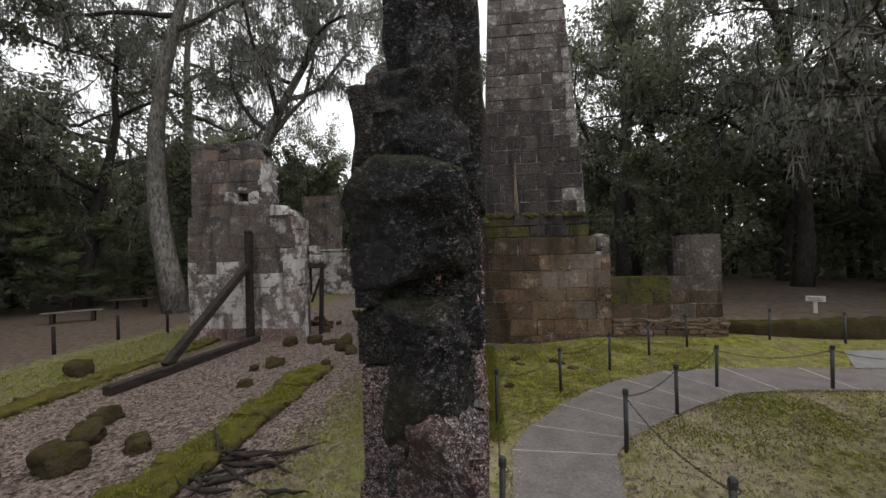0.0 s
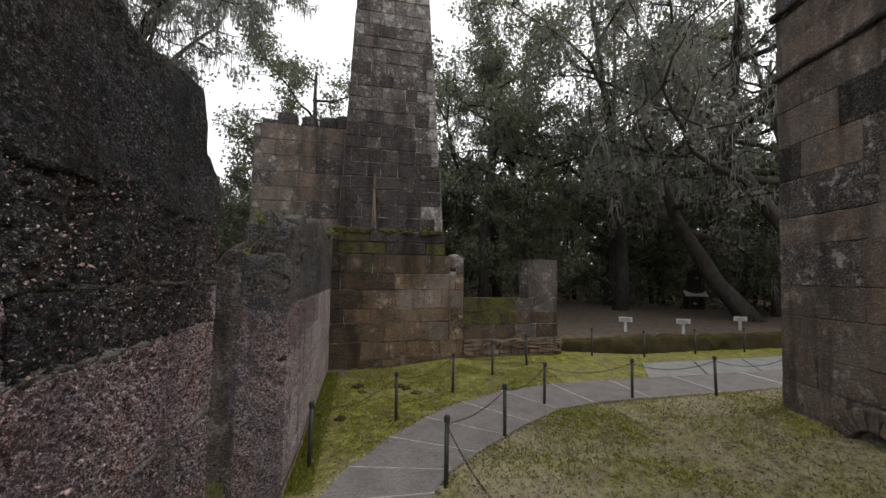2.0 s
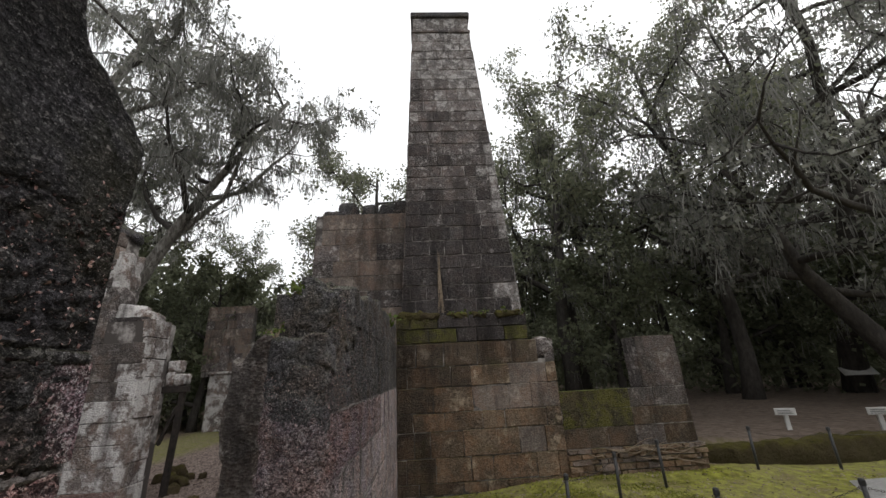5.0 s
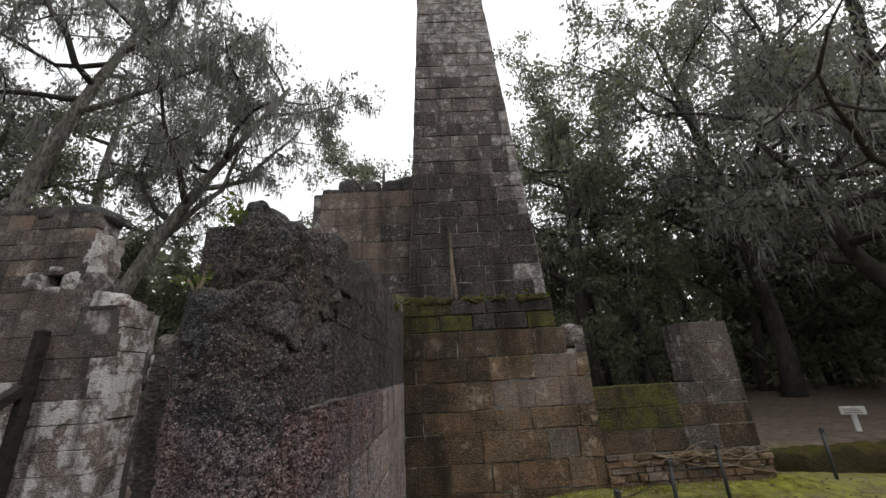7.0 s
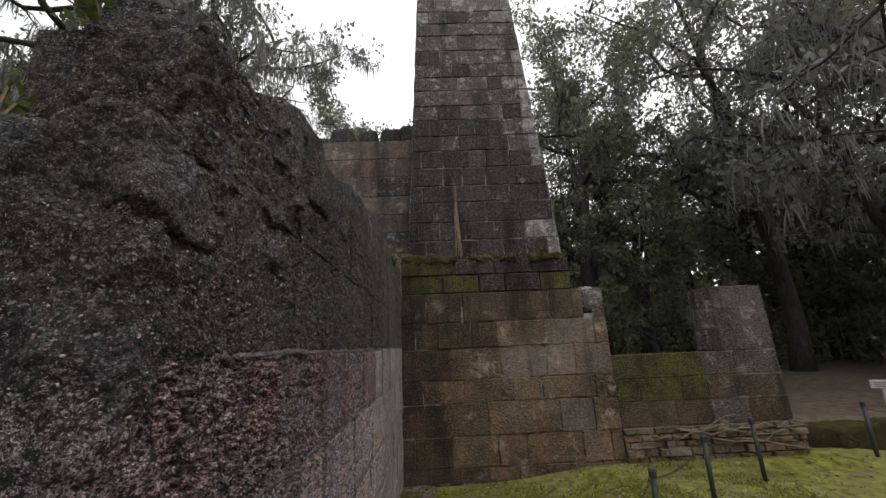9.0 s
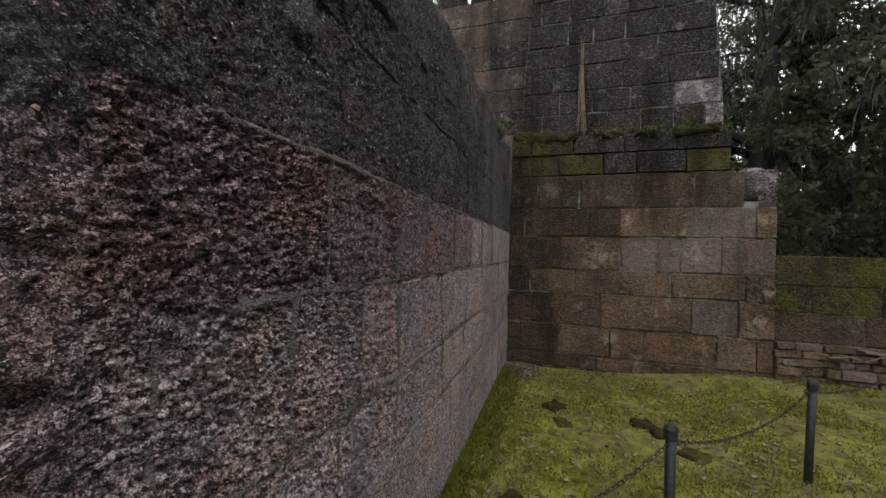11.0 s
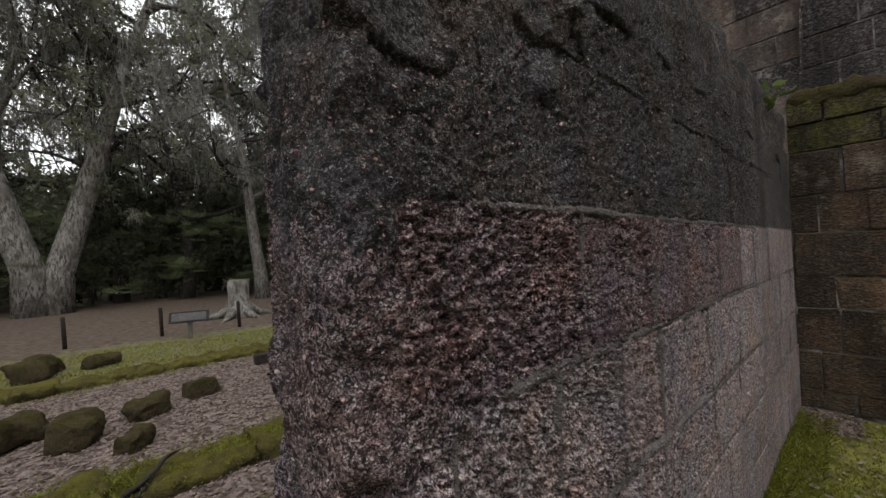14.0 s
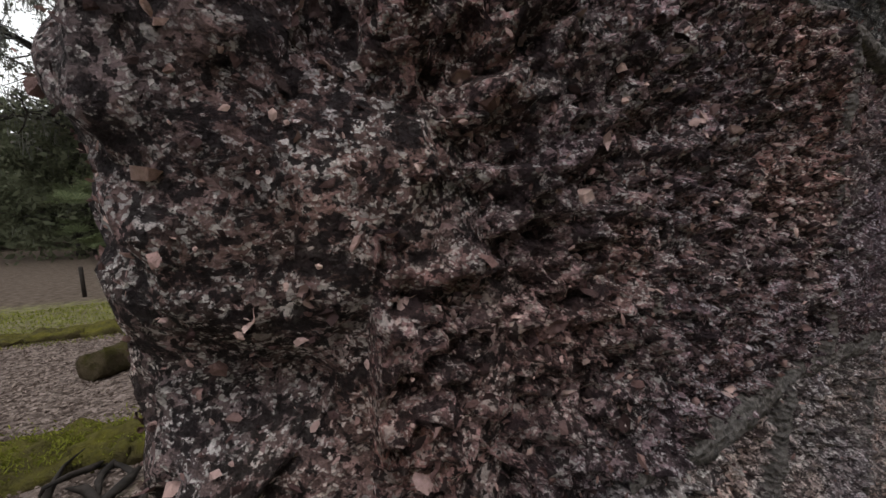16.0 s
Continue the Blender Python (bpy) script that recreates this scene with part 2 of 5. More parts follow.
RUINSTONE = coquina("ruin_stone", (0.045, 0.038, 0.036), (0.135, 0.110, 0.100), (0.45, 0.42, 0.40), 0.35, 0.5, 0.1, 0.01, 0.5, (0.24, 0.21, 0.195), 3.2, 0.6, 0.5, 0.7)
REDSTONE = coquina("reddish_plastered_stone", (0.07, 0.045, 0.040), (0.20, 0.125, 0.110), (0.6, 0.55, 0.53), 0.35, 0.4, 0.06, 0.01, 0.5, (0.45, 0.38, 0.36), 2.6, 0.58, 0.4, 0.8)
MORTAR = mortar()
WALLMORTAR = coquina("worn_wall_mortar", (0.10, 0.09, 0.09), (0.27, 0.245, 0.24), (0.55, 0.52, 0.5), 0.35, 1.6, 0.05, 0.006, 0.2)


def mossy(name="moss_cushion", k=1.0, bare=0.3):
    m = Mat(name, 0.98, spec=0.1)
    n, g = m.noise(2.2, 5, 0.7), m.noise(60, 4, 0.7)
    n2 = m.noise(9, 5, 0.75)
    n = m.math("ADD", m.math("MULTIPLY", n, 0.5), m.math("MULTIPLY", n2, 0.5))
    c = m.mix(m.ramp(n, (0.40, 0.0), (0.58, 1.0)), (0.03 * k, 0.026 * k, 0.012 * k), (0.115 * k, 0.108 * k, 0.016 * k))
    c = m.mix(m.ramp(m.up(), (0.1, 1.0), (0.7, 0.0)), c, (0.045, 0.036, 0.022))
    c = m.mix(m.math("MULTIPLY", g, 0.5), c, (0.13 * k, 0.118 * k, 0.03 * k))
    c = m.mix(m.math("MULTIPLY", m.ramp(m.noise(7, 6, 0.75), (0.42, 0.0), (0.54, 1.0)), bare), c, m.mix(g, (0.028, 0.02, 0.013), (0.12, 0.09, 0.06)))
    m.colour(c)
    return m.bump(g, 0.02).bump(m.noise(14, 4), 0.04).m


MOSS = mossy("moss_cushion", 1.0, 0.25)
DULLMOSS = mossy("dull_brown_moss", 0.42, 0.62)


def ground_mat():
    """Lawn, leaf litter and trodden earth, each where it lies on the ground."""
    m = Mat("lawn_and_litter", 0.97, spec=0.1)
    x, y = m.axis(0), m.axis(1)
    fine, mid, big = m.noise(55, 5, 0.75), m.noise(6, 5, 0.65), m.noise(0.55, 4, 0.6)
    leaf = m.cells(22, None, "F1", "Color")
    lawn = m.mix(m.ramp(mid, (0.35, 0.0), (0.65, 1.0)), (0.085, 0.08, 0.018), (0.26, 0.275, 0.03))
    worn = m.ramp(m.noise(2.1, 6, 0.75), (0.50, 0.0), (0.60, 0.75))
    lawn = m.mix(worn, lawn, m.mix(fine, (0.05, 0.038, 0.018), (0.20, 0.165, 0.06)))
    straw = m.mix(fine, (0.18, 0.15, 0.09), (0.50, 0.44, 0.31))
    lawn = m.mix(m.ramp(m.math("ADD", m.math("MULTIPLY", big, 0.65), m.math("MULTIPLY", mid, 0.35)), (0.40, 0.0), (0.54, 0.85)), lawn, m.mix(m.math("MULTIPLY", m.math("MAXIMUM", m.ramp(m.math("SUBTRACT", y, m.math("ADD", m.math("MULTIPLY", x, 0.75), 4.3)), (0.0, 0.0), (0.6, 1.0)), m.ramp(m.math("MULTIPLY", y, 0.1), (0.74, 0.0), (0.8, 1.0))), 0.75), straw, lawn))
    litter = m.mix(m.ramp(leaf, (0.2, 0.0), (0.8, 1.0)), (0.07, 0.05, 0.042), (0.30, 0.24, 0.215))
    litter = m.mix(m.ramp(fine, (0.35, 0.6), (0.55, 0.0)), litter, (0.035, 0.028, 0.024))
    earth = m.mix(m.ramp(mid, (0.3, 0.0), (0.7, 1.0)), (0.055, 0.042, 0.034), (0.16, 0.125, 0.10))
    wob = m.math("MULTIPLY", m.math("SUBTRACT", mid, 0.5), 2.2)
    xs = m.math("ADD", x, wob)
    band = m.math("MULTIPLY", m.ramp(m.math("MULTIPLY", m.math("ADD", xs, 20.0), 0.04), (0.482, 0.0), (0.50, 1.0)), m.ramp(m.math("MULTIPLY", m.math("ADD", xs, 20.0), 0.04), (0.69, 1.0), (0.72, 0.0)))
    left = m.ramp(m.math("MULTIPLY", m.math("ADD", x, 20.0), 0.04), (0.775, 0.55), (0.785, 0.0))
    lawn = m.mix(left, lawn, m.mix(fine, (0.05, 0.055, 0.022), (0.16, 0.165, 0.075)))
    c = m.mix(band, lawn, litter)
    c = m.mix(m.math("MULTIPLY", m.ramp(m.math("MULTIPLY", m.math("ADD", x, 20.0), 0.04), (0.775, 1.0), (0.785, 0.0)), m.ramp(m.noise(3.2, 6, 0.75), (0.42, 0.08), (0.60, 0.6))), c, litter)
    far_left = m.ramp(m.math("MULTIPLY", m.math("ADD", xs, 20.0), 0.04), (0.34, 1.0), (0.37, 0.0))
    c = m.mix(far_left, c, earth)
    far_back = m.ramp(m.math("MULTIPLY", m.math("ADD", y, m.math("MULTIPLY", wob, 0.4)), 0.05), (0.505, 0.0), (0.53, 1.0))
    c = m.mix(m.math("MULTIPLY", far_back, m.ramp(m.math("MULTIPLY", m.math("ADD", xs, 20.0), 0.04), (0.75, 0.0), (0.9, 1.0))), c, earth)
    m.colour(c)
    return m.bump(fine, 0.02, 0.8).bump(mid, 0.04, 0.6).m


GROUND = ground_mat()


def simple(name, a, b, scale, rough=0.8, bump=0.004, metal=0.0, stretch=None, spec=0.3):
    m = Mat(name, rough, metal, spec)
    n = m.noise(scale, 5, 0.65, stretch)
    big = m.noise(scale * 0.12, 4, 0.6)
    c = m.mix(m.ramp(n, (0.3, 0.0), (0.7, 1.0)), a, b)
    c = m.mix(m.math("MULTIPLY", m.ramp(big, (0.4, 0.0), (0.65, 1.0)), 0.4), c, (a[0] * 0.6, a[1] * 0.6, a[2] * 0.6))
    m.colour(c)
    return m.bump(n, bump).m


def flaking_bark(name, a, b):
    """Grey bark in long plates with dark furrows and lichen patches."""
    m = Mat(name, 0.95, spec=0.15)
    plates = m.noise(11, 6, 0.72, (1, 1, 0.28), 0.6)
    lichen = m.noise(1.7, 6, 0.75)
    c = m.mix(m.ramp(plates, (0.42, 0.0), (0.52, 0.7), (0.66, 1.0)), a, b)
    c = m.mix(m.ramp(lichen, (0.44, 0.0), (0.58, 0.75)), c, m.mix(plates, (a[0] * 0.7, a[1] * 0.7, a[2] * 0.7), (b[0] * 0.55, b[1] * 0.53, b[2] * 0.5)))
    m.colour(c)
    return m.bump(m.noise(60, 4, 0.7), 0.01).bump(plates, 0.06, 1.0).m


JOINTFILL = simple("pale_joint_filler", (0.30, 0.28, 0.26), (0.5, 0.47, 0.44), 30, 0.9, 0.002)
CONCRETE = simple("grey_path_concrete", (0.125, 0.112, 0.108), (0.240, 0.216, 0.206), 25, 0.75, 0.003)
PALECONC = simple("pale_path_concrete", (0.18, 0.175, 0.17), (0.28, 0.275, 0.265), 20, 0.8, 0.003)
POSTMETAL = simple("dark_painted_metal", (0.018, 0.018, 0.02), (0.05, 0.05, 0.05), 40, 0.5, 0.001, spec=0.5)
CHAINMETAL = simple("rusty_chain_metal", (0.04, 0.035, 0.03), (0.11, 0.09, 0.075), 60, 0.6, 0.001, 0.6)
OLDWOOD = simple("old_dark_timber", (0.010, 0.008, 0.007), (0.045, 0.035, 0.03), 14, 0.85, 0.006, stretch=(1, 0.25, 1))
BARK = flaking_bark("grey_oak_bark", (0.075, 0.068, 0.06), (0.30, 0.285, 0.265))
DARKBARK = simple("dark_oak_bark", (0.028, 0.025, 0.022), (0.085, 0.075, 0.068), 9, 0.95, 0.03, stretch=(1, 1, 0.35))
PALEBARK = flaking_bark("pale_lichened_bark", (0.06, 0.053, 0.047), (0.36, 0.34, 0.315))
WOOD = simple("grey_bench_wood", (0.09, 0.08, 0.07), (0.2, 0.18, 0.16), 12, 0.85, 0.003)
SIGNFACE = simple("pale_sign_panel", (0.42, 0.41, 0.39), (0.55, 0.54, 0.52), 8, 0.6, 0.0005)
SIGNINK = simple("sign_print", (0.05, 0.05, 0.05), (0.12, 0.12, 0.12), 30, 0.7, 0.0002)
DRYROOT = simple("dry_root", (0.16, 0.12, 0.085), (0.34, 0.27, 0.2), 40, 0.9, 0.002)


def leafy(name, a, b, through_light=0.25):
    m = Mat(name, 0.75, spec=0.15)
    c = m.mix(m.island(), a, b)
    m.colour(m.mix(m.math("MULTIPLY", m.noise(0.5, 3), 0.5), c, (a[0] * 0.5, a[1] * 0.5, a[2] * 0.5)))
    tr = m.n.new("ShaderNodeBsdfTranslucent")
    m.l.new(m.b.inputs["Base Color"].links[0].from_socket, tr.inputs[0])
    mx = m.n.new("ShaderNodeMixShader")
    mx.inputs[0].default_value = through_light
    out = m.n["Material Output"]
    m.l.new(m.b.outputs[0], mx.inputs[1])
    m.l.new(tr.outputs[0], mx.inputs[2])
    m.l.new(mx.outputs[0], out.inputs[0])
    return m.m


# leaf colours lightened, GREYLEAF most, to paint in haze and sky glow
OAKLEAF = leafy("oak_leaves", (0.13, 0.14, 0.09), (0.31, 0.32, 0.225), 0.5)
GREYLEAF = leafy("haze_grey_oak_leaves", (0.14, 0.145, 0.12), (0.36, 0.36, 0.31), 0.5)
DARKLEAF = leafy("deep_shade_leaves", (0.095, 0.105, 0.066), (0.225, 0.24, 0.155), 0.45)
HANGMOSS = leafy("hanging_moss", (0.16, 0.16, 0.145), (0.34, 0.335, 0.31))
PALMLEAF = leafy("palmetto_leaves", (0.09, 0.115, 0.055), (0.24, 0.28, 0.15), 0.4)
FERNLEAF = leafy("fresh_green_leaves", (0.06, 0.10, 0.02), (0.16, 0.2, 0.05))
GRASSBLADE = leafy("grass_blades", (0.11, 0.125, 0.014), (0.29, 0.30, 0.05))
STRAW = leafy("dry_straw", (0.24, 0.2, 0.12), (0.55, 0.48, 0.34), 0.1)
DEADLEAF = leafy("fallen_leaves", (0.07, 0.047, 0.036), (0.40, 0.32, 0.285), 0.05)


def shell_mat():
    m = Mat("broken_shell", 0.75, spec=0.25)
    c = m.ramp(m.island(), (0.0, (0.03, 0.02, 0.021)), (0.3, (0.10, 0.07, 0.073)), (0.52, (0.32, 0.25, 0.25)), (0.75, (0.70, 0.61, 0.60)), (1.0, (1.0, 0.94, 0.91)))
    stain = m.noise(2.4, 5, 0.7)
    c = m.mix(1.0, c, m.ramp(stain, (0.32, (0.42, 0.40, 0.44)), (0.5, (0.95, 0.70, 0.66)), (0.68, (1.0, 0.93, 0.92))), "MULTIPLY")
    m.colour(m.mix(m.math("MULTIPLY", m.noise(420, 4, 0.7), 0.6), c, (0.03, 0.02, 0.021)))
    return m.bump(m.noise(500, 4, 0.7), 0.002).m


SHELLBIT = shell_mat()


# ---- building helpers ----
def finish(name, bm, material, parent=None, label="", smooth=False):
    me = bpy.data.meshes.new(name)
    bm.to_mesh(me)
    bm.free()
    return link_mesh(name, me, material, parent, label, smooth)


def link_mesh(name, me, material, parent=None, label="", smooth=False):
    if not me.materials:
        me.materials.append(material)
    if smooth:
        me.polygons.foreach_set("use_smooth", [True] * len(me.polygons))
    ob = new(name, me)
    ob.parent = parent
    if label:
        ob["label"] = label
    return ob


def part(name, bm, material, parent, label="", smooth=False):
    return finish(name, bm, material, parent, label, smooth)


def empty(name, label, category, m=None, group="", kind=""):
    ob = new(name)
    if m:
        ob.matrix_world = m
    return tagged(ob, label, category, group, kind)


def box(bm, lo, hi, m=None):
    c = [(a + b) / 2 for a, b in zip(lo, hi)]
    s = [b - a for a, b in zip(lo, hi)]
    t = Matrix.Translation(c) @ Matrix.Diagonal((*s, 1))
    return bmesh.ops.create_cube(bm, size=1, matrix=(m @ t) if m else t)["verts"]


def bevelled(bm, width, segments=1):
    bmesh.ops.bevel(bm, geom=bm.edges[:], offset=width, segments=segments, affect="EDGES", clamp_overlap=True)


def wobble(p, freq, amp, seed=0.0):
    q = Vector(p) * freq + Vector((seed * 7.3, seed * 3.1, seed * 1.7))
    return noise.noise_vector(q) * amp


def lumps(lo, hi, cell=0.08, amp=0.08, freq=2.5, seed=0.0, roundness=0.25, top=None):
    """A worn mass of stone: a gridded box, rounded at its edges and broken by noise. top(x, y) may lower its top."""
    bm = bmesh.new()
    size = [b - a for a, b in zip(lo, hi)]
    n = [max(2, int(s / cell)) for s in size]
    for axis in range(3):
        u, v = (axis + 1) % 3, (axis + 2) % 3
        for side in (0, 1):
            grid = []
            for i in range(n[u] + 1):
                row = []
                for j in range(n[v] + 1):
                    p = [0, 0, 0]
                    p[axis], p[u], p[v] = side, i / n[u], j / n[v]
                    row.append(bm.verts.new(p))
                grid.append(row)
            for i in range(n[u]):
                for j in range(n[v]):
                    f = (grid[i][j], grid[i + 1][j], grid[i + 1][j + 1], grid[i][j + 1])
                    bm.faces.new(f if side else f[::-1])
    bmesh.ops.remove_doubles(bm, verts=bm.verts, dist=1e-5)
    r = roundness * min(size)
    for w in bm.verts:
        p = Vector([lo[k] + w.co[k] * size[k] for k in range(3)])
        inner = Vector([min(max(p[k], lo[k] + r), hi[k] - r) for k in range(3)])
        d = p - inner
        if d.length > r > 0:
            p = inner + d.normalized() * r
        if top:
            h = top(p.x, p.y)
            p.z = lo[2] + (p.z - lo[2]) * (h - lo[2]) / (hi[2] - lo[2])
        p += wobble(p, freq, amp, seed) + wobble(p, freq * 3.3, amp * 0.4, seed) + wobble(p, freq * 9, amp * 0.16, seed)
        w.co = p
    return bm


def tube(bm, points, radii, sides=8, cap=True):
    rings, pts = [], [Vector(p) for p in points]
    for i, p in enumerate(pts):
        d = (pts[min(i + 1, len(pts) - 1)] - pts[max(i - 1, 0)]).normalized()
        a = d.cross(Vector((0.3, 0.9, 0.1))).normalized()
        b = d.cross(a)
        r = radii[i] if hasattr(radii, "__len__") else radii
        rings.append([bm.verts.new(p + (a * math.cos(k * math.tau / sides) + b * math.sin(k * math.tau / sides)) * r) for k in range(sides)])
    for r0, r1 in zip(rings, rings[1:]):
        for k in range(sides):
            bm.faces.new((r0[k], r0[(k + 1) % sides], r1[(k + 1) % sides], r1[k]))
    if cap:
        bm.faces.new(rings[0][::-1])
        bm.faces.new(rings[-1])


BLOCKS = {}
UNIT = (0.6, 0.34, 0.4)


def block_mesh(material, variant, rough=0.006):
    """A hewn block about 0.6 x 0.34 x 0.4 m, chamfered, with a slightly uneven face."""
    key = (material.name, variant, rough)
    if key not in BLOCKS:
        rnd = random.Random(variant * 13 + 5)
        bm = bmesh.new()
        box(bm, [-a / 2 for a in UNIT], [a / 2 for a in UNIT])
        bevelled(bm, 0.007 + 0.009 * rnd.random())
        for w in bm.verts:
            w.co += Vector([(rnd.random() - 0.5) * 2 * rough for _ in range(3)])
        me = bpy.data.meshes.new("block")
        bm.to_mesh(me)
        bm.free()
        me.materials.append(material)
        BLOCKS[key] = me
    return BLOCKS[key]


def dense_block(name, size, centre, axes, material, cell, relief, seed):
    """A block whose face is broken up by deep weathering, in a fine grid, with sunk edges."""
    L, D, H = size
    u, out, w = axes
    nu, nw = max(4, int(L / cell)), max(4, int(H / cell))
    bm = bmesh.new()
    grid = []
    for i in range(nu + 1):
        row = []
        for j in range(nw + 1):
            a, b = (i / nu - 0.5) * L, (j / nw - 0.5) * H
            q = centre + u * a + w * b
            edge = min(i, nu - i, (j + 0.0), nw - j) * cell
            r = Vector((q.x, q.y, q.z * 1.7))
            f = noise.fractal(q * 5 + Vector((seed, 0, 0)), 1.0, 2.0, 5) * 0.55 - abs(noise.noise(q * 16)) * 0.5 + noise.noise(r * 38) * 0.5 - abs(noise.noise(r * 60)) * 0.6 + noise.noise(r * 105) * 0.45
            d = relief * f - 0.004 * max(0.0, 1 - edge / 0.02) ** 2
            row.append(bm.verts.new(q + out * (D / 2 + d) + wobble(q, 30, 0.3 * cell)))
        grid.append(row)
    for i in range(nu):
        for j in range(nw):
            bm.faces.new((grid[i][j], grid[i + 1][j], grid[i + 1][j + 1], grid[i][j + 1]))
    rim = [grid[i][0] for i in range(nu + 1)] + [grid[nu][j] for j in range(1, nw + 1)] + [grid[i][nw] for i in range(nu - 1, -1, -1)] + [grid[0][j] for j in range(nw - 1, 0, -1)]
    low = [bm.verts.new(v.co - out * (v.co - centre).dot(out) - out * D / 2) for v in rim]
    for i in range(len(rim)):
        j = (i + 1) % len(rim)
        bm.faces.new((rim[j], rim[i], low[i], low[j]))
    return bm


def strip(parent, origin, along, out, across, a, b, wide, seed, material=WALLMORTAR):
    """A ribbon of hard mortar that stands out where the stone has worn back."""
    bm = bmesh.new()
    n = max(3, int((b - a) / 0.012))
    rows = []
    for i in range(n + 1):
        c = Vector(origin) + along * (a + (b - a) * i / n)
        c += across * 0.008 * noise.noise(c * 4 + Vector((seed, 0, 0)))
        k = wide * (0.9 + 0.9 * noise.noise(c * 13))
        rise_by = 0.010 + 0.009 * noise.noise(c * 5 + Vector((0, seed, 0)))
        row = []
        for x, drop in ((-0.75, 0.03), (-0.45, 0.003), (-0.15, 0.0), (0.15, 0.0), (0.45, 0.003), (0.75, 0.03)):
            q = c + across * x * k
            row.append(bm.verts.new(q + out * (rise_by - drop + 0.005 * noise.noise(q * 60) + 0.003 * noise.noise(q * 140))))
        rows.append(row)
    for r0, r1 in zip(rows, rows[1:]):
        for j in range(5):
            bm.faces.new((r0[j], r1[j], r1[j + 1], r0[j + 1]))
    bmesh.ops.recalc_face_normals(bm, faces=bm.faces)
    return finish("mortar_joint", bm, material, parent, smooth=True)


SHELLY = []   # finely broken faces, on which loose shell shows


def courses(parent, origin, along, up, heights, span, materials, seed=1, length=(0.45, 0.95), joint=0.014, depth=0.2, proud=0.007, name="block", skip=None, rough=0.006, dense=None, upper=None, ribbon=None, cuts=None):
    """Lays blocks course by course on a face; span(h) gives where a course at height h begins and ends along the face."""
    rnd = random.Random(seed)
    u, w = Vector(along).normalized(), Vector(up)
    out = u.cross(w.normalized())
    z = 0.0
    for k, h in enumerate(heights):
        a, b = span(z + h / 2)
        if ribbon and k and 0.6 < z < 2.7:
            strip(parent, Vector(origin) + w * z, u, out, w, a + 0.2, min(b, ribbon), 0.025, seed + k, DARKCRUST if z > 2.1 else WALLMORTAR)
        s, first = a, True
        while s < b - 0.02:
            ln = rnd.uniform(*length) * (0.55 if first and k % 2 else 1.0)
            first = False
            e = s + ln
            ahead = [a + c for c in cuts.get(k, ()) if a + c > s + 0.01] if cuts else ()
            if ahead:
                e = ahead[0]
            if b - e < length[0] * 0.5:
                e = b
            mid, height = (s + e) / 2, z + h / 2
            if ribbon and s > a and s < ribbon and 0.6 < z < 1.9:
                strip(parent, Vector(origin) + u * s, w, out, u, z, z + h, 0.02, seed + k + s)
            if not (skip and skip(mid, height)):
                c = Vector(origin) + u * mid + w * height + out * (rnd.uniform(-proud, proud) - depth / 2 + 0.012)
                jig = rnd.uniform(-0.006, 0.006)
                x = u * ((e - s - joint) / UNIT[0])
                y = -out * (depth / UNIT[1])
                zz = w.normalized() * ((h * w.length - joint) / UNIT[2])
                m = Matrix((x, y, zz)).transposed().to_4x4()
                m.translation = c
                mat = materials[0] if len(materials) == 1 else rnd.choices(materials, weights=[6] + [1.6] * (len(materials) - 1))[0]
                if upper and upper(mid, height):
                    mat = upper(mid, height)
                if dense and dense(mid, height):
                    cell, relief = dense(mid, height)
                    bm = dense_block(name, (e - s - joint, depth, h - joint), c, (u, out, w.normalized()), mat, cell, relief, seed)
                    ob = finish(name, bm, mat, parent, smooth=True)
                    if cell < 0.016:
                        SHELLY.append(ob)
                    s = e
                    continue
                ob = new(name, block_mesh(mat, rnd.randrange(6), rough))
                ob.parent = parent
                ob.matrix_local = m @ pose(0, 0, 0, 0, math.degrees(jig), 0)
            s = e
        z += h


def rise(total, lo, hi, seed):
    rnd, out = random.Random(seed), []
    while sum(out) < total - lo:
        out.append(rnd.uniform(lo, hi))
    k = total / sum(out)
    return [h * k for h in out]


# ---- ground ----
def smooth(a, b, v):
    t = min(max((v - a) / (b - a), 0.0), 1.0)
    return t * t * (3 - 2 * t)


def ground_z(x, y):
    z = 0.05 * noise.noise(Vector((x * 0.35, y * 0.35, 3.0))) + 0.02 * noise.noise(Vector((x * 1.4, y * 1.4, 8.0)))
    z += 0.16 * smooth(0.9, 3.0, x) * smooth(7.2, 9.7, y) * (1 - smooth(6, 9, x))
    z += 0.42 * smooth(10.15, 10.6, y) * smooth(5.7, 6.2, x)
    z += 0.26 * smooth(4.6, 7.2, x) * (1 - smooth(5.3, 6.4, y))
    if -0.1 < x < 8.6 and 5.3 < y < 9.4:
        z *= 0.6
    return z


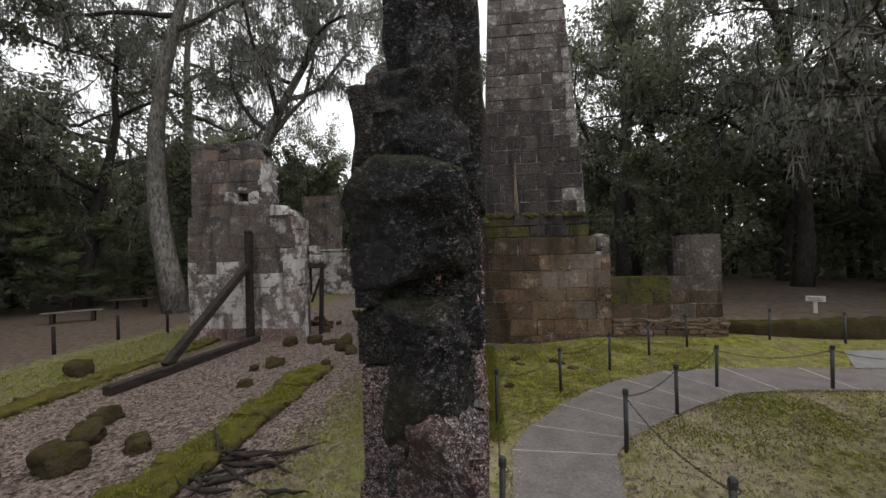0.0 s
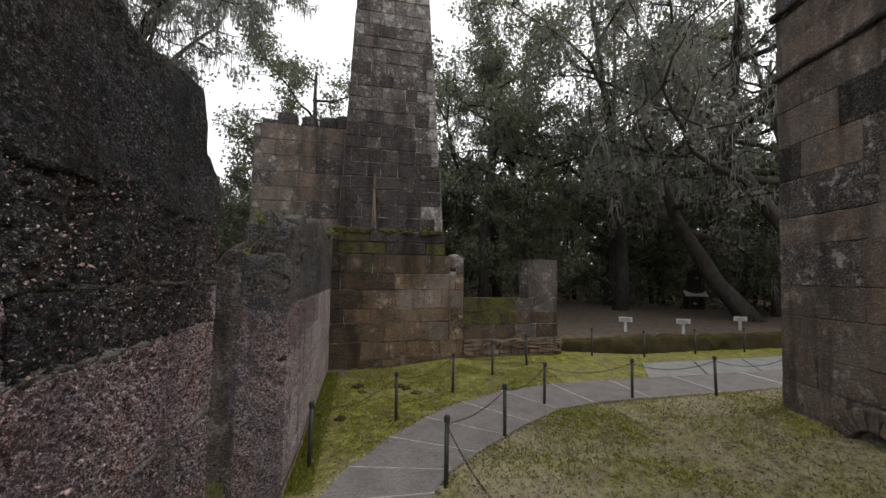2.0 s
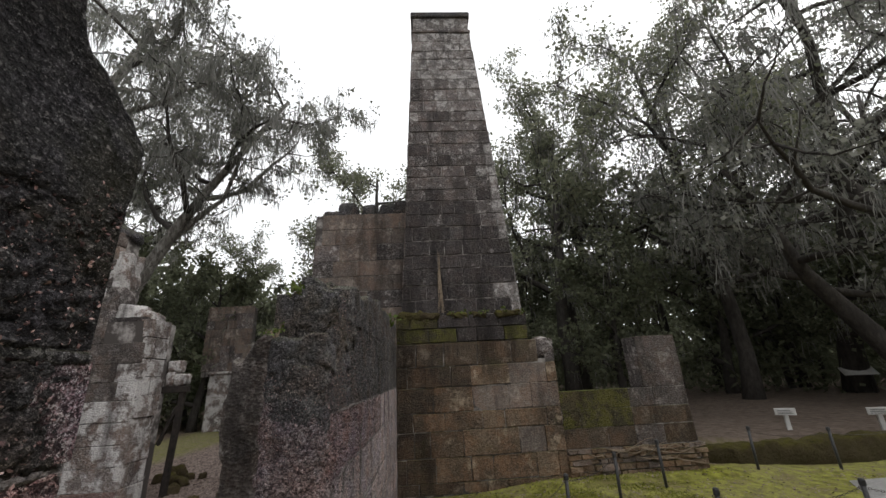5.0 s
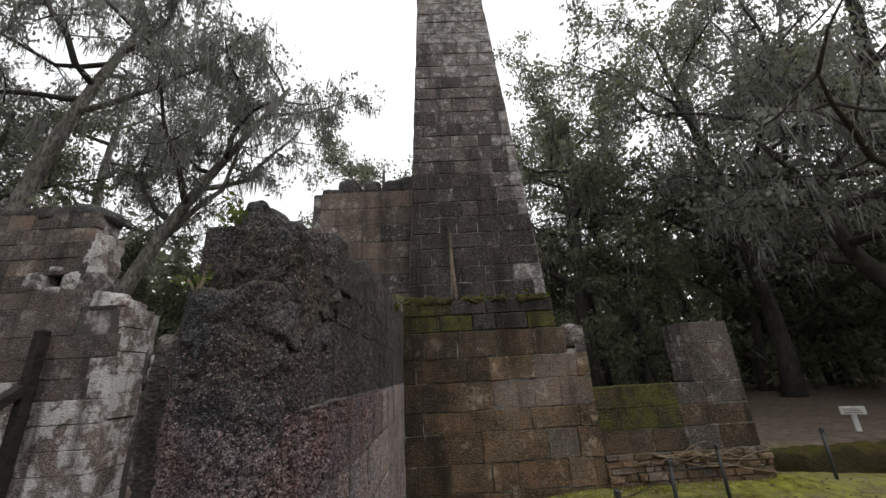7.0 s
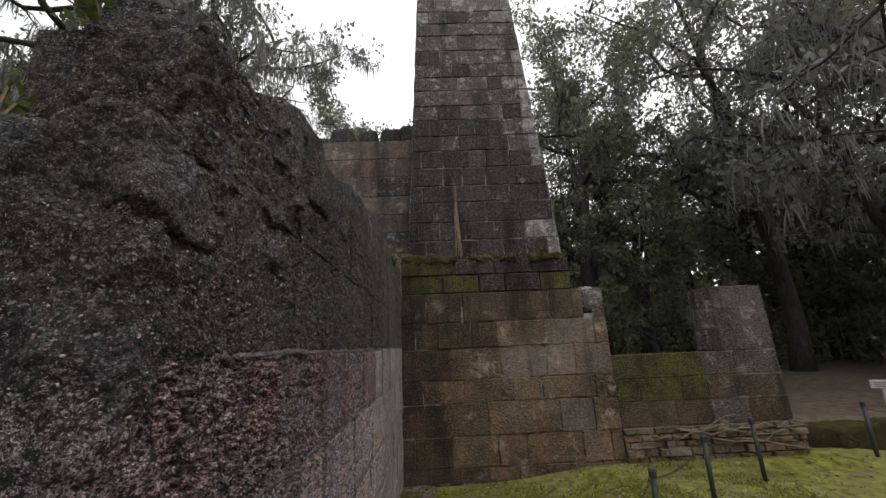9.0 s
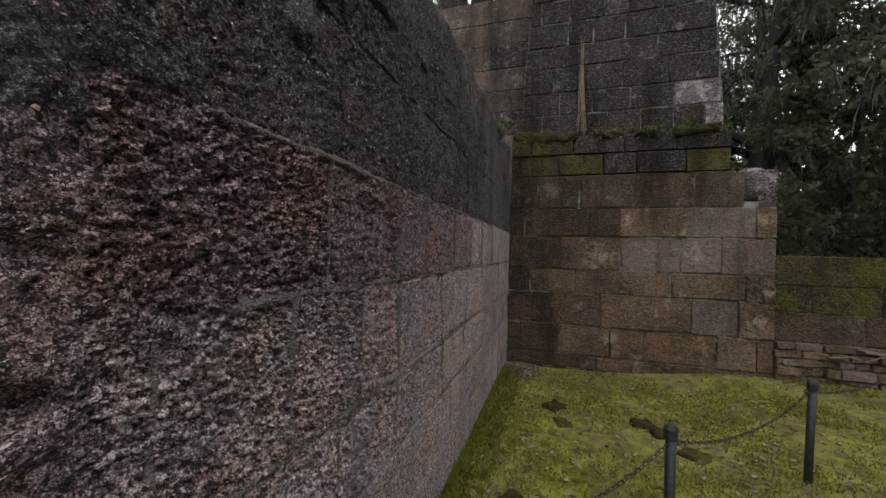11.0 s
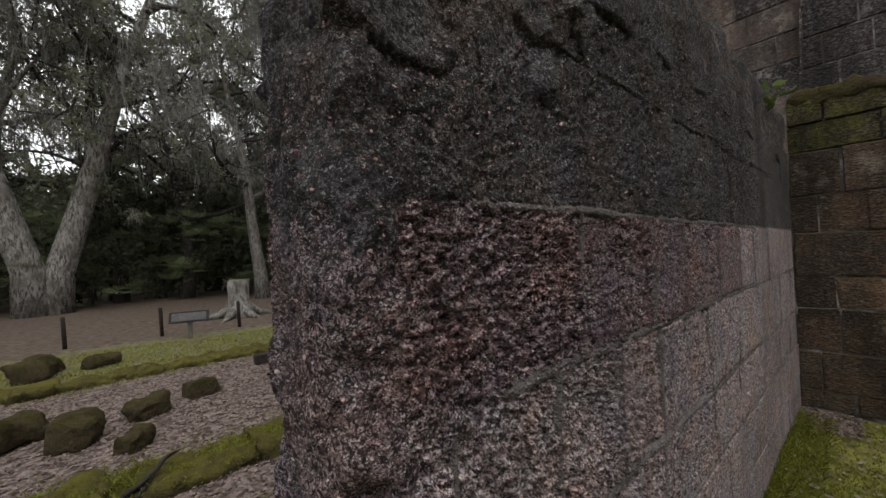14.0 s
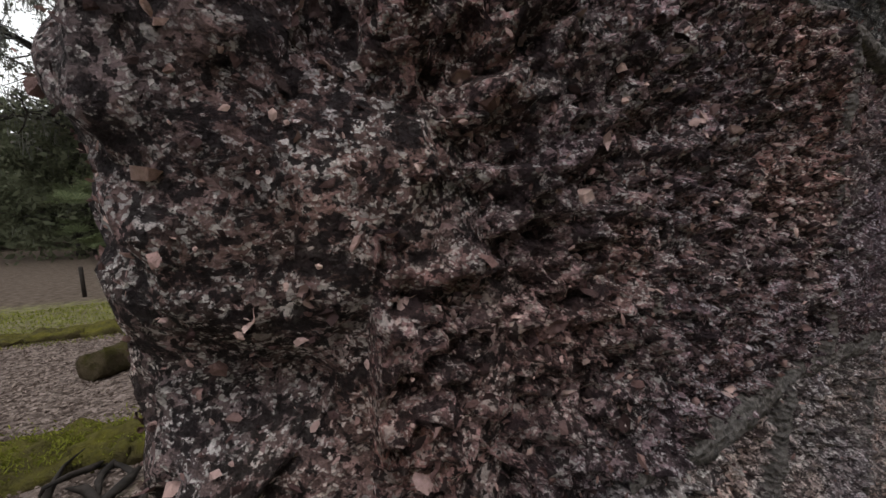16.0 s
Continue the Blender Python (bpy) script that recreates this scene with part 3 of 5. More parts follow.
def make_ground():
    bm = bmesh.new()
    def ticks(lo, hi, fine_lo, fine_hi, step):
        out, v = [], fine_lo
        while v < fine_hi:
            out.append(v)
            v += step
        g, v = step, fine_hi
        while v < hi:
            out.append(v)
            g *= 1.35
            v += g
        g, v = step, fine_lo
        while v > lo:
            g *= 1.35
            v -= g
            out.insert(0, v)
        return [lo * 1.5] + out + [hi * 1.5]
    xs, ys = ticks(-160, 160, -13, 14, 0.2), ticks(-160, 160, -2, 15, 0.2)
    grid = [[bm.verts.new((x, y, ground_z(x, y))) for y in ys] for x in xs]
    for i in range(len(xs) - 1):
        for j in range(len(ys) - 1):
            bm.faces.new((grid[i][j], grid[i + 1][j], grid[i + 1][j + 1], grid[i][j + 1]))
    return tagged(finish("ground", bm, GROUND, smooth=True), "mossy green lawn with straw, leaf litter and bare earth", "ground", kind="structure")


make_ground()


def path_slab(bm, ring, top=0.035, bottom=-0.12):
    a = [bm.verts.new((x, y, top)) for x, y in ring]
    b = [bm.verts.new((x, y, bottom)) for x, y in ring]
    bm.faces.new(a)
    for i in range(len(a)):
        j = (i + 1) % len(a)
        bm.faces.new((a[i], b[i], b[j], a[j]))


LEFT_EDGE = [(0.22, -3.0), (0.22, 0.0), (0.22, 2.2), (0.24, 3.6), (0.32, 4.5), (0.62, 5.15), (1.15, 5.85), (1.75, 6.45), (2.5, 7.02), (3.4, 7.5), (4.6, 7.72), (6.0, 7.75), (7.6, 7.75), (9.5, 7.75), (13, 7.8)]
RIGHT_EDGE = [(1.3, -3.0), (1.3, 0.0), (1.3, 2.2), (1.3, 3.6), (1.5, 4.45), (1.78, 4.85), (2.2, 5.2), (2.75, 5.6), (3.3, 5.98), (4.0, 6.4), (4.8, 6.58), (6.0, 6.62), (7.6, 6.62), (9.5, 6.65), (13, 6.7)]


def make_path():
    root = empty("path", "curving grey concrete footpath with narrow joints", "path", kind="structure")
    fine_l, fine_r = [], []
    for src, out in ((LEFT_EDGE, fine_l), (RIGHT_EDGE, fine_r)):
        for (x0, y0), (x1, y1) in zip(src, src[1:]):
            out.append((x0, y0))
        out.append(src[-1])
    for i in range(len(fine_l) - 1):
        a, b, c, d = (Vector(p) for p in (fine_l[i], fine_r[i], fine_r[i + 1], fine_l[i + 1]))
        for s in (0.0,):
            p0, p1 = a.lerp(d, s + 0.008), b.lerp(c, s + 0.008)
            q0, q1 = a.lerp(d, s + 0.992), b.lerp(c, s + 0.992)
            bm = bmesh.new()
            path_slab(bm, [tuple(p0), tuple(p1), tuple(q1), tuple(q0)])
            ob = part("slab", bm, CONCRETE, root)
            ob.location.z = 0.006 * math.sin(i * 2.1)
            fill = bmesh.new()
            path_slab(fill, [tuple(a.lerp(d, -0.013)), tuple(b.lerp(c, -0.013)), tuple(b.lerp(c, 0.013)), tuple(a.lerp(d, 0.013))], 0.045)
            part("joint", fill, JOINTFILL, root, "pale joint filler")
    for k in range(4):
        bm = bmesh.new()
        x0 = 7.0 + k * 1.6
        path_slab(bm, [(x0, 7.77), (x0 + 1.57, 7.77), (x0 + 1.57 + 0.9, 9.05), (x0 + 0.9, 9.0)])
        part("slab", bm, PALECONC, root, "pale concrete slab")
    return root


make_path()


# ---- the long mill wall, in two lengths ----
COURSE = [0.33, 0.36, 0.36, 0.45, 0.43, 0.47, 0.38]   # joints at 0.33, 0.69, 1.05, 1.50, 1.93, 2.40


def mill_wall(name, label, y0, y1, top, seed, grain, low=WALLPALE, beds=COURSE, crust=1.93, cap=DARKCRUST, cuts=None, early=0.0, gap=None):
    """Right face first: the near stretch of it is broken stone in high relief, with flush ribbons of mortar."""
    core = lumps((-0.44, y0 + 0.06, -0.1), (-0.035, y1, top), 0.09, 0.003, 3, seed, 0.03)
    root = tagged(finish(name, core, MORTAR if low is WALLPALE else BLACKCRUST), label, "wall", kind="structure")
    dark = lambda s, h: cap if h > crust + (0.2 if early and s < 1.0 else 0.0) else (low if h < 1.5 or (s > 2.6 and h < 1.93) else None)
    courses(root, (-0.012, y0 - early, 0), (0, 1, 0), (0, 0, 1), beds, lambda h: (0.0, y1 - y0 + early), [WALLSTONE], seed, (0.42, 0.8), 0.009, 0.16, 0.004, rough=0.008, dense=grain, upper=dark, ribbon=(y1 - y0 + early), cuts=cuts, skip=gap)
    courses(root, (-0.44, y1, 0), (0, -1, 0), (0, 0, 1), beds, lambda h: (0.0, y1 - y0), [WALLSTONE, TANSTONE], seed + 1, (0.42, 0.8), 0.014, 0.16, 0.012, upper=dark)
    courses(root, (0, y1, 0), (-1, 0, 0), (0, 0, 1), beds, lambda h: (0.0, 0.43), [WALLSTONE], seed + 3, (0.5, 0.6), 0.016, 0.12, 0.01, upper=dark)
    return root


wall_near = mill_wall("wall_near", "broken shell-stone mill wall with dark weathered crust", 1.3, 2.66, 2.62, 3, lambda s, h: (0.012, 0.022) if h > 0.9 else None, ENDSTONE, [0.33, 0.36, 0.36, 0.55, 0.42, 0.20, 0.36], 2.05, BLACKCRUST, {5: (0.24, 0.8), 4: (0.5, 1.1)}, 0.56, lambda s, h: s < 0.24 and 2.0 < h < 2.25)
part("crust", lumps((-0.46, 1.3, 2.5), (-0.002, 2.66, 3.1), 0.02, 0.03, 3.4, 1.0, 0.02, lambda x, y: 3.07 - 0.24 * smooth(2.38, 2.5, y) - 0.10 * smooth(2.54, 2.7, y) + 0.03 * math.sin(y * 9)), BLACKCRUST, wall_near, "black weathered crust along the wall head", True)
part("crust", lumps((-0.19, 0.76, 2.52), (-0.002, 1.36, 3.1), 0.02, 0.025, 3.4, 1.5, 0.04), BLACKCRUST, wall_near, "black weathered crust along the wall head", True)
for k, (x0, y0, z0, z1) in enumerate(((-0.14, 0.72, 2.70, 3.25), (-0.19, 0.69, 2.52, 2.78), (-0.225, 0.64, 2.37, 2.58), (-0.185, 0.68, 2.06, 2.34), (-0.175, 0.66, 1.72, 2.1), (-0.16, 0.70, 1.25, 1.78), (-0.12, 0.78, -0.1, 1.3))):
    part("broken_stone", lumps((x0, y0, z0), (-0.045, 1.25, z1), 0.016, 0.045, 7.5, 31.0 + k * 11.3, 0.14), BLACKCRUST if k < 4 else ENDSTONE, wall_near, "ragged broken stone at the wall's end", True)
    part("broken_stone", lumps((-0.40, 1.3, z0), (-0.06, 1.6, z1 - 0.1), 0.05, 0.05, 4.5, 5.0 + k * 3.7, 0.25), DARKCRUST, wall_near, "ragged broken stone at the wall's end", True)

part("hearting", lumps((-0.15, 0.84, -0.1), (-0.07, 1.4, 3.1), 0.05, 0.02, 4.0, 71.0, 0.1), BLACKCRUST, wall_near, "dark rubble heart of the wall", True)


def near_grain(s, h):
    if h < 0.6:
        return None
    if h > 1.93:
        return (0.010, 0.017) if s < 3.4 else None
    if s < 0.8 and 0.9 < h:
        return (0.0052, 0.036)
    if s < 1.1 and h < 2.7:
        return (0.010, 0.032)
    return (0.015, 0.02) if s < 2.2 else ((0.03, 0.012) if s < 3.4 else None)


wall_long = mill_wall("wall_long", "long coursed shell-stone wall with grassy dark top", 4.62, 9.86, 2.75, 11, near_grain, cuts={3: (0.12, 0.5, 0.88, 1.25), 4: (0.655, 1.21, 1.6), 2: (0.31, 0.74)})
worn = lumps((-0.44, 4.52, -0.1), (-0.012, 4.9, 2.25), 0.0105, 0.028, 9.0, 12.0, 0.12)
for cz, r in ((1.62, 0.06), (1.40, 0.05), (1.16, 0.06)):
    c = Vector((0.01, 4.53, cz))
    for v in worn.verts:
        d = v.co - c
        d.z *= 1.6
        v.co += Vector((-0.55, 0.8, 0)) * 0.09 * math.exp(-(d.length / r) ** 2)
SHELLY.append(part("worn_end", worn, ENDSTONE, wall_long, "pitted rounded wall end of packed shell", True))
SHELLY[-1].data.materials.append(DARKCRUST)
for face in SHELLY[-1].data.polygons:
    if face.center.z > 1.92 + 0.22 * noise.noise(face.center * 4) + 0.12 * noise.noise(face.center * 11) + 0.06 * noise.noise(face.center * 26):
        face.material_index = 1
part("foot", lumps((-0.54, 4.66, -0.1), (-0.36, 6.2, 1.35), 0.05, 0.06, 3, 13.0, 0.3), ENDSTONE, wall_long, "spread foot of the wall end", True)
part("cross_stub", lumps((-0.98, 5.15, -0.1), (-0.38, 5.6, 2.5), 0.05, 0.05, 3.2, 17.0, 0.12, lambda x, y: 2.38 + 0.45 * smooth(-0.95, -0.4, x) + 0.04 * math.sin(x * 23)), RUINSTONE, wall_long, "broken stub of a crossing wall", True)
part("head_stone", lumps((-0.43, 4.51, 2.2), (0.0, 5.2, 2.44), 0.016, 0.045, 5.4, 14.0, 0.16), DARKCRUST, wall_long, "overhanging dark head stone", True)
part("head_stone", lumps((-0.30, 4.60, 2.36), (-0.01, 5.4, 2.88), 0.016, 0.065, 5.2, 15.0, 0.22, lambda x, y: 2.84 + 0.10 * smooth(4.8, 5.4, y) + 0.05 * math.sin(x * 21)), DARKCRUST, wall_long, "rounded black head stone", True)
part("crust", lumps((-0.45, 5.05, 2.62), (-0.004, 9.8, 3.1), 0.035, 0.03, 3.4, 4.0, 0.02, lambda x, y: 2.90 + 0.12 * smooth(4.9, 5.8, y) + 0.14 * smooth(5.8, 7.4, y) + 0.03 * math.sin(y * 3) + 0.03 * math.sin(y * 7.3)), DARKCRUST, wall_long, "black weathered crust along the wall head", True)


# ---- chimney, its base and the walls that join it ----
BY = 9.88
base_core = bmesh.new()
box(base_core, (0.0, BY + 0.003, -0.1), (3.285, 12.9, 2.36))
box(base_core, (0.04, BY + 0.003, 2.3), (2.94, 12.85, 2.74))
box(base_core, (0.02, BY + 0.055, 2.6), (2.80, 12.8, 3.33))
chimney_base = tagged(finish("wall_chimney_base", base_core, MORTAR), "broad base of brown coursed stone, mossy ledge on top", "wall", kind="structure")
BASE_H = [0.2, 0.42, 0.46, 0.34, 0.47, 0.4, 0.48]
def base_span(h):
    return (0.0, 3.3) if h < 2.4 else (0.0, 2.96)
# dark stone near s = 0 paints in the corner's shade; upper courses darker too
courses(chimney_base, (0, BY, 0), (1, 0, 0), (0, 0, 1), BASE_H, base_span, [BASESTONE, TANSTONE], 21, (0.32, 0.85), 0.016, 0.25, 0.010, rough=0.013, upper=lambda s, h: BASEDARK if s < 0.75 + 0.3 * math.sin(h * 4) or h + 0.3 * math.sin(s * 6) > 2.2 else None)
courses(chimney_base, (0, BY + 0.01, 2.77), (1, 0, 0), (0, 0, 1), [0.3, 0.27], lambda h: (0.0, 2.82), [CHIMDARK, MOSSTONE], 22, (0.35, 0.7), 0.02, 0.22, 0.02)
courses(chimney_base, (3.3, BY, 0), (0, 1, 0), (0, 0, 1), BASE_H, lambda h: (0.0, 3.0), [BASESTONE, CHIMSTONE], 23, (0.5, 0.95), 0.014, 0.2, 0.007)
part("shoulder_stone", lumps((2.92, BY - 0.01, 2.38), (3.29, BY + 0.6, 2.82), 0.04, 0.012, 4, 8, 0.42), CHIMSTONE, chimney_base, "rounded corner stone", True)
for k, (x0, x1, h) in enumerate(((0.03, 0.6, 0.1), (0.5, 0.95, 0.05), (1.1, 1.5, 0.08), (1.6, 1.95, 0.05), (2.15, 2.7, 0.07))):
    part("moss", lumps((x0, BY - 0.04, 3.26), (x1, 10.1, 3.33 + h), 0.03, 0.06, 6, 5 + k, 0.35), DULLMOSS if k % 2 else MOSS, chimney_base, "cushion of moss on the ledge", True)

CH_Z0, CH_Z1 = 3.36, 12.1
chimney = empty("chimney", "tall tapering stone chimney with a corbelled dark cap", "chimney")
F0, F1 = 10.02, 10.52
core = bmesh.new()
lo = [(0.125, F0 + 0.004), (2.775, F0 + 0.004), (2.775, 12.64), (0.125, 12.64)]
hi = [(0.535, F1 + 0.004), (2.275, F1 + 0.004), (2.275, 12.15), (0.535, 12.15)]
lo = [(a[0] + (c[0] - a[0]) * -0.0114, a[1] + (c[1] - a[1]) * -0.0114) for a, c in zip(lo, hi)]
hi = [(a[0] + (c[0] - a[0]) * 1.06, a[1] + (c[1] - a[1]) * 1.06) for a, c in zip(lo, hi)]
va = [core.verts.new((x, y, CH_Z0 - 0.1)) for x, y in lo]
vb = [core.verts.new((x, y, CH_Z1 + 0.55)) for x, y in hi]
core.faces.new(va[::-1]), core.faces.new(vb)
for i in range(4):
    core.faces.new((va[i], va[(i + 1) % 4], vb[(i + 1) % 4], vb[i]))
shaft = part("shaft", core, MORTAR, chimney)
RUN = CH_Z1 - CH_Z0
hs = rise(RUN, 0.32, 0.42, 7)
def taper(a0, a1, b0, b1):
    return lambda h: (a0 + (a1 - a0) * h / RUN, b0 + (b1 - b0) * h / RUN)
# front face: darker stone towards the foot, paler at the top and right edge
courses(shaft, (0, F0, CH_Z0), (1, 0, 0), (0, (F1 - F0) / RUN, 1), hs, taper(0.12, 0.53, 2.78, 2.28), [CHIMSTONE, CHIMDARK], 31, (0.3, 0.62), 0.02, 0.2, 0.009, rough=0.011, upper=lambda s, h: LICHENSTONE if s > 2.51 - 0.5 * h / RUN + 0.10 * math.sin(h * 9.7) or h + 0.9 * math.sin(s * 7 + h * 3) > 0.72 * RUN else (CHIMDARK if h + 0.7 * math.sin(s * 5 + h * 4) < 2.3 else None))
courses(shaft, (2.78, 0, CH_Z0), (0, 1, 0), ((2.28 - 2.78) / RUN, 0, 1), hs, taper(F0, F1, 12.66, 12.18), [LICHENSTONE, CHIMSTONE], 32, (0.35, 0.7), 0.016, 0.2, 0.007)
courses(shaft, (0.12, 0, CH_Z0), (0, -1, 0), ((0.53 - 0.12) / RUN, 0, 1), hs, taper(-12.66, -12.18, -F0, -F1), [CHIMSTONE, TANSTONE], 33, (0.35, 0.7), 0.016, 0.2, 0.007)
cap = bmesh.new()
box(cap, (0.49, F1 - 0.07, 12.72), (2.33, 12.23, 12.93))
bevelled(cap, 0.03)
neck = bmesh.new()
box(neck, (0.55, F1 + 0.0, 12.2), (2.26, 12.16, 12.72))
part("neck", neck, LICHENSTONE, chimney, "pale stone neck under the cap")
band = bmesh.new()
box(band, (0.49, F1 - 0.05, 12.1), (2.32, 12.22, 12.2))
bevelled(band, 0.02)
part("string_course", band, CHIMSTONE, chimney, "narrow projecting stone band")
part("cap", cap, DARKCRUST, chimney, "dark corbelled chimney cap")

back = bmesh.new()
box(back, (-2.155, 11.003, -0.1), (0.4, 11.55, 6.25))
wall_back = tagged(finish("wall_back", back, MORTAR), "high tan block wall beside the chimney with ragged top", "wall", kind="structure")
BK = rise(6.3, 0.38, 0.46, 9)
courses(wall_back, (0, 11.0, 0), (1, 0, 0), (0, 0, 1), BK, lambda h: (-2.17 + (0.18 if h > 5.6 else 0), 0.5), [TANSTONE, CHIMSTONE], 41, (0.6, 1.1), 0.014, 0.2, 0.007)
courses(wall_back, (-2.17, 11.57, 0), (0, -1, 0), (0, 0, 1), BK, lambda h: (0.0, 0.55), [CHIMSTONE], 42, (0.5, 0.6), 0.014, 0.2, 0.007)
for k, (x0, x1, z1) in enumerate(((-1.98, -1.4, 6.42), (-1.62, -1.12, 6.68), (-1.02, -0.58, 6.62), (-0.52, -0.05, 6.66), (-0.1, 0.35, 6.72))):
    part("broken_stone", lumps((x0, 10.99, 6.22), (x1, 11.55, z1), 0.05, 0.04, 3, 7 + k, 0.3), DARKCRUST, wall_back, "", True)

lw = bmesh.new()
box(lw, (3.28, BY + 0.023, -0.1), (5.965, BY + 0.55, 1.62))
box(lw, (5.135, BY + 0.023, 1.5), (5.965, BY + 0.55, 2.66))
wall_low = tagged(finish("wall_low", lw, MORTAR), "low stone wall ending in a square pier", "wall", kind="structure")
courses(wall_low, (3.3, BY + 0.02, 0.62), (1, 0, 0), (0, 0, 1), [0.36, 0.34, 0.36], lambda h: (1.45, 2.68), [BASEDARK, RUINSTONE, CHIMDARK], 51, (0.5, 0.9), 0.016, 0.2, 0.007)
courses(wall_low, (3.3, BY + 0.02, 0.62), (1, 0, 0), (0, 0, 1), [0.36, 0.34, 0.36], lambda h: (0.0, 1.45), [MOSSTONE], 56, (0.6, 0.9), 0.007, 0.2, 0.007, upper=lambda s, h: BASEDARK if h < 0.36 else None)
courses(wall_low, (5.12, BY + 0.02, 1.68), (1, 0, 0), (0, 0, 1), [0.64, 0.39], lambda h: (0.0, 0.87), [RUINSTONE], 52, (1.0, 1.2), 0.006, 0.2, 0.007)
courses(wall_low, (5.98, BY + 0.02, 0.0), (0, 1, 0), (0, 0, 1), [0.3, 0.32, 0.36, 0.34, 0.36, 0.34, 0.35, 0.34], lambda h: (0.0, 0.55), [CHIMSTONE], 53, (0.5, 0.6), 0.012, 0.15, 0.007)
courses(wall_low, (5.12, BY + 0.57, 1.68), (0, -1, 0), (0, 0, 1), [0.34, 0.35, 0.34], lambda h: (0.0, 0.55), [CHIMSTONE], 54, (0.5, 0.6), 0.012, 0.15, 0.007)
courses(wall_low, (3.3, BY - 0.02, 0.0), (1, 0, 0), (0, 0, 1), [0.12, 0.1, 0.12, 0.09, 0.1, 0.09], lambda h: (0.0, 2.8), [BASESTONE, TANSTONE], 55, (0.12, 0.4), 0.02, 0.2, 0.035, name="rubble_stone", rough=0.03)

EDGEMOSS = mossy("mossy_rough_stone", 0.55, 0.35)
rt = lumps((5.95, 10.12, -0.1), (16, 10.5, 0.47), 0.08, 0.08, 3.0, 9, 0.2)
wall_edge = tagged(finish("wall_mossy_edge", rt, EDGEMOSS, smooth=True), "low mossy retaining wall of rough stone", "wall", kind="structure")

# the tall wall across the lawn
RW_A, RW_DIR = Vector((7.2, 5.22, 0.1)), Vector((-0.26, -0.966, 0)).normalized()
rn = Vector((0.966, -0.26, 0))
rw = bmesh.new()
m = Matrix((-RW_DIR, rn, Vector((0, 0, 1)))).transposed().to_4x4()
m.translation = RW_A
box(rw, (-5.5, 0.003, -0.1), (-0.01, 0.66, 8.4), m)
for v in rw.verts:
    v.co += Vector((0.034, -0.008, 0)) * v.co.z
wall_tall = tagged(finish("wall_tall", rw, MORTAR), "tall block wall of brown-grey stone with a small arch", "wall", kind="structure")
RH = rise(8.4, 0.42, 0.6, 15)
courses(wall_tall, RW_A, RW_DIR, (0.034, -0.008, 1), RH, lambda h: (0.0 + (0.12 if h > 6.6 else 0), 5.5), [TANSTONE, CHIMSTONE, CHIMDARK], 61, (0.6, 1.3), 0.007, 0.2, 0.007, skip=lambda s, h: 1.0 < s < 1.75 and h < 0.45)
courses(wall_tall, RW_A + rn * 0.7, -rn, (0.034, -0.008, 1), RH, lambda h: (0.0, 0.7), [CHIMSTONE, TANSTONE], 62, (0.6, 0.7), 0.014, 0.2, 0.007)
for z, deep, high in ((5.4, 0.05, 0.09), (6.45, 0.07, 0.12)):
    bm = lumps((-deep, -deep, z), (5.4, 0.72, z + high), 0.08, 0.025, 2.2, z, 0.2)
    bm.transform(Matrix.Translation(RW_A + Vector((0.034 * z, -0.008 * z, 0))) @ Matrix((RW_DIR, rn, Vector((0, 0, 1)))).transposed().to_4x4())
    bmesh.ops.recalc_face_normals(bm, faces=bm.faces)
    part("string_course", bm, CHIMDARK, wall_tall, "worn projecting stone ledge", True)


# ---- the roofless building across the foundations ----
LBY = 10.1
lb = bmesh.new()
box(lb, (-8.6, LBY + 0.006, -0.1), (-5.30, LBY + 0.9, 3.55))
box(lb, (-8.49, LBY + 0.046, 3.4), (-7.02, LBY + 0.65, 5.6))
box(lb, (-6.72, LBY + 0.046, 3.4), (-6.35, LBY + 0.65, 5.6))
box(lb, (-7.03, LBY + 0.048, 3.4), (-6.71, LBY + 0.648, 4.06))
box(lb, (-7.03, LBY + 0.048, 4.38), (-6.71, LBY + 0.648, 5.598))
ruin = tagged(finish("wall_ruin", lb, MORTAR), "ruined whitewashed stone building end", "wall", kind="structure")
courses(ruin, (0, LBY, 0), (1, 0, 0), (0, 0, 1), rise(3.1, 0.34, 0.42, 3), lambda h: (-8.62, -5.28), [PLASTER], 71, (0.5, 0.9), 0.012, 0.2, 0.01, upper=lambda s, h: REDSTONE if h < 0.45 else (RUINSTONE if h > 2.2 + 0.5 * math.sin(s * 4.2) else None))
courses(ruin, (0, LBY + 0.01, 3.1), (1, 0, 0), (0, 0, 1), rise(0.55, 0.3, 0.4, 3), lambda h: (-8.6, -5.35), [RUINSTONE, CHIMDARK], 73, (0.5, 0.9), 0.012, 0.2, 0.02)
courses(ruin, (0, LBY + 0.04, 3.65), (1, 0, 0), (0, 0, 1), rise(2.0, 0.3, 0.36, 4), lambda h: (-8.5, -6.3), [RUINSTONE, TANSTONE], 72, (0.5, 0.9), 0.012, 0.2, 0.01, skip=lambda s, h: abs(s + 6.87) < 0.5 and 0.35 < h < 0.78)
courses(ruin, (-5.28, LBY, 0), (0, 1, 0), (0, 0, 1), rise(3.6, 0.34, 0.42, 3), lambda h: (0.0, 0.7), [PLASTER], 74, (0.5, 0.9), 0.012, 0.2, 0.02)
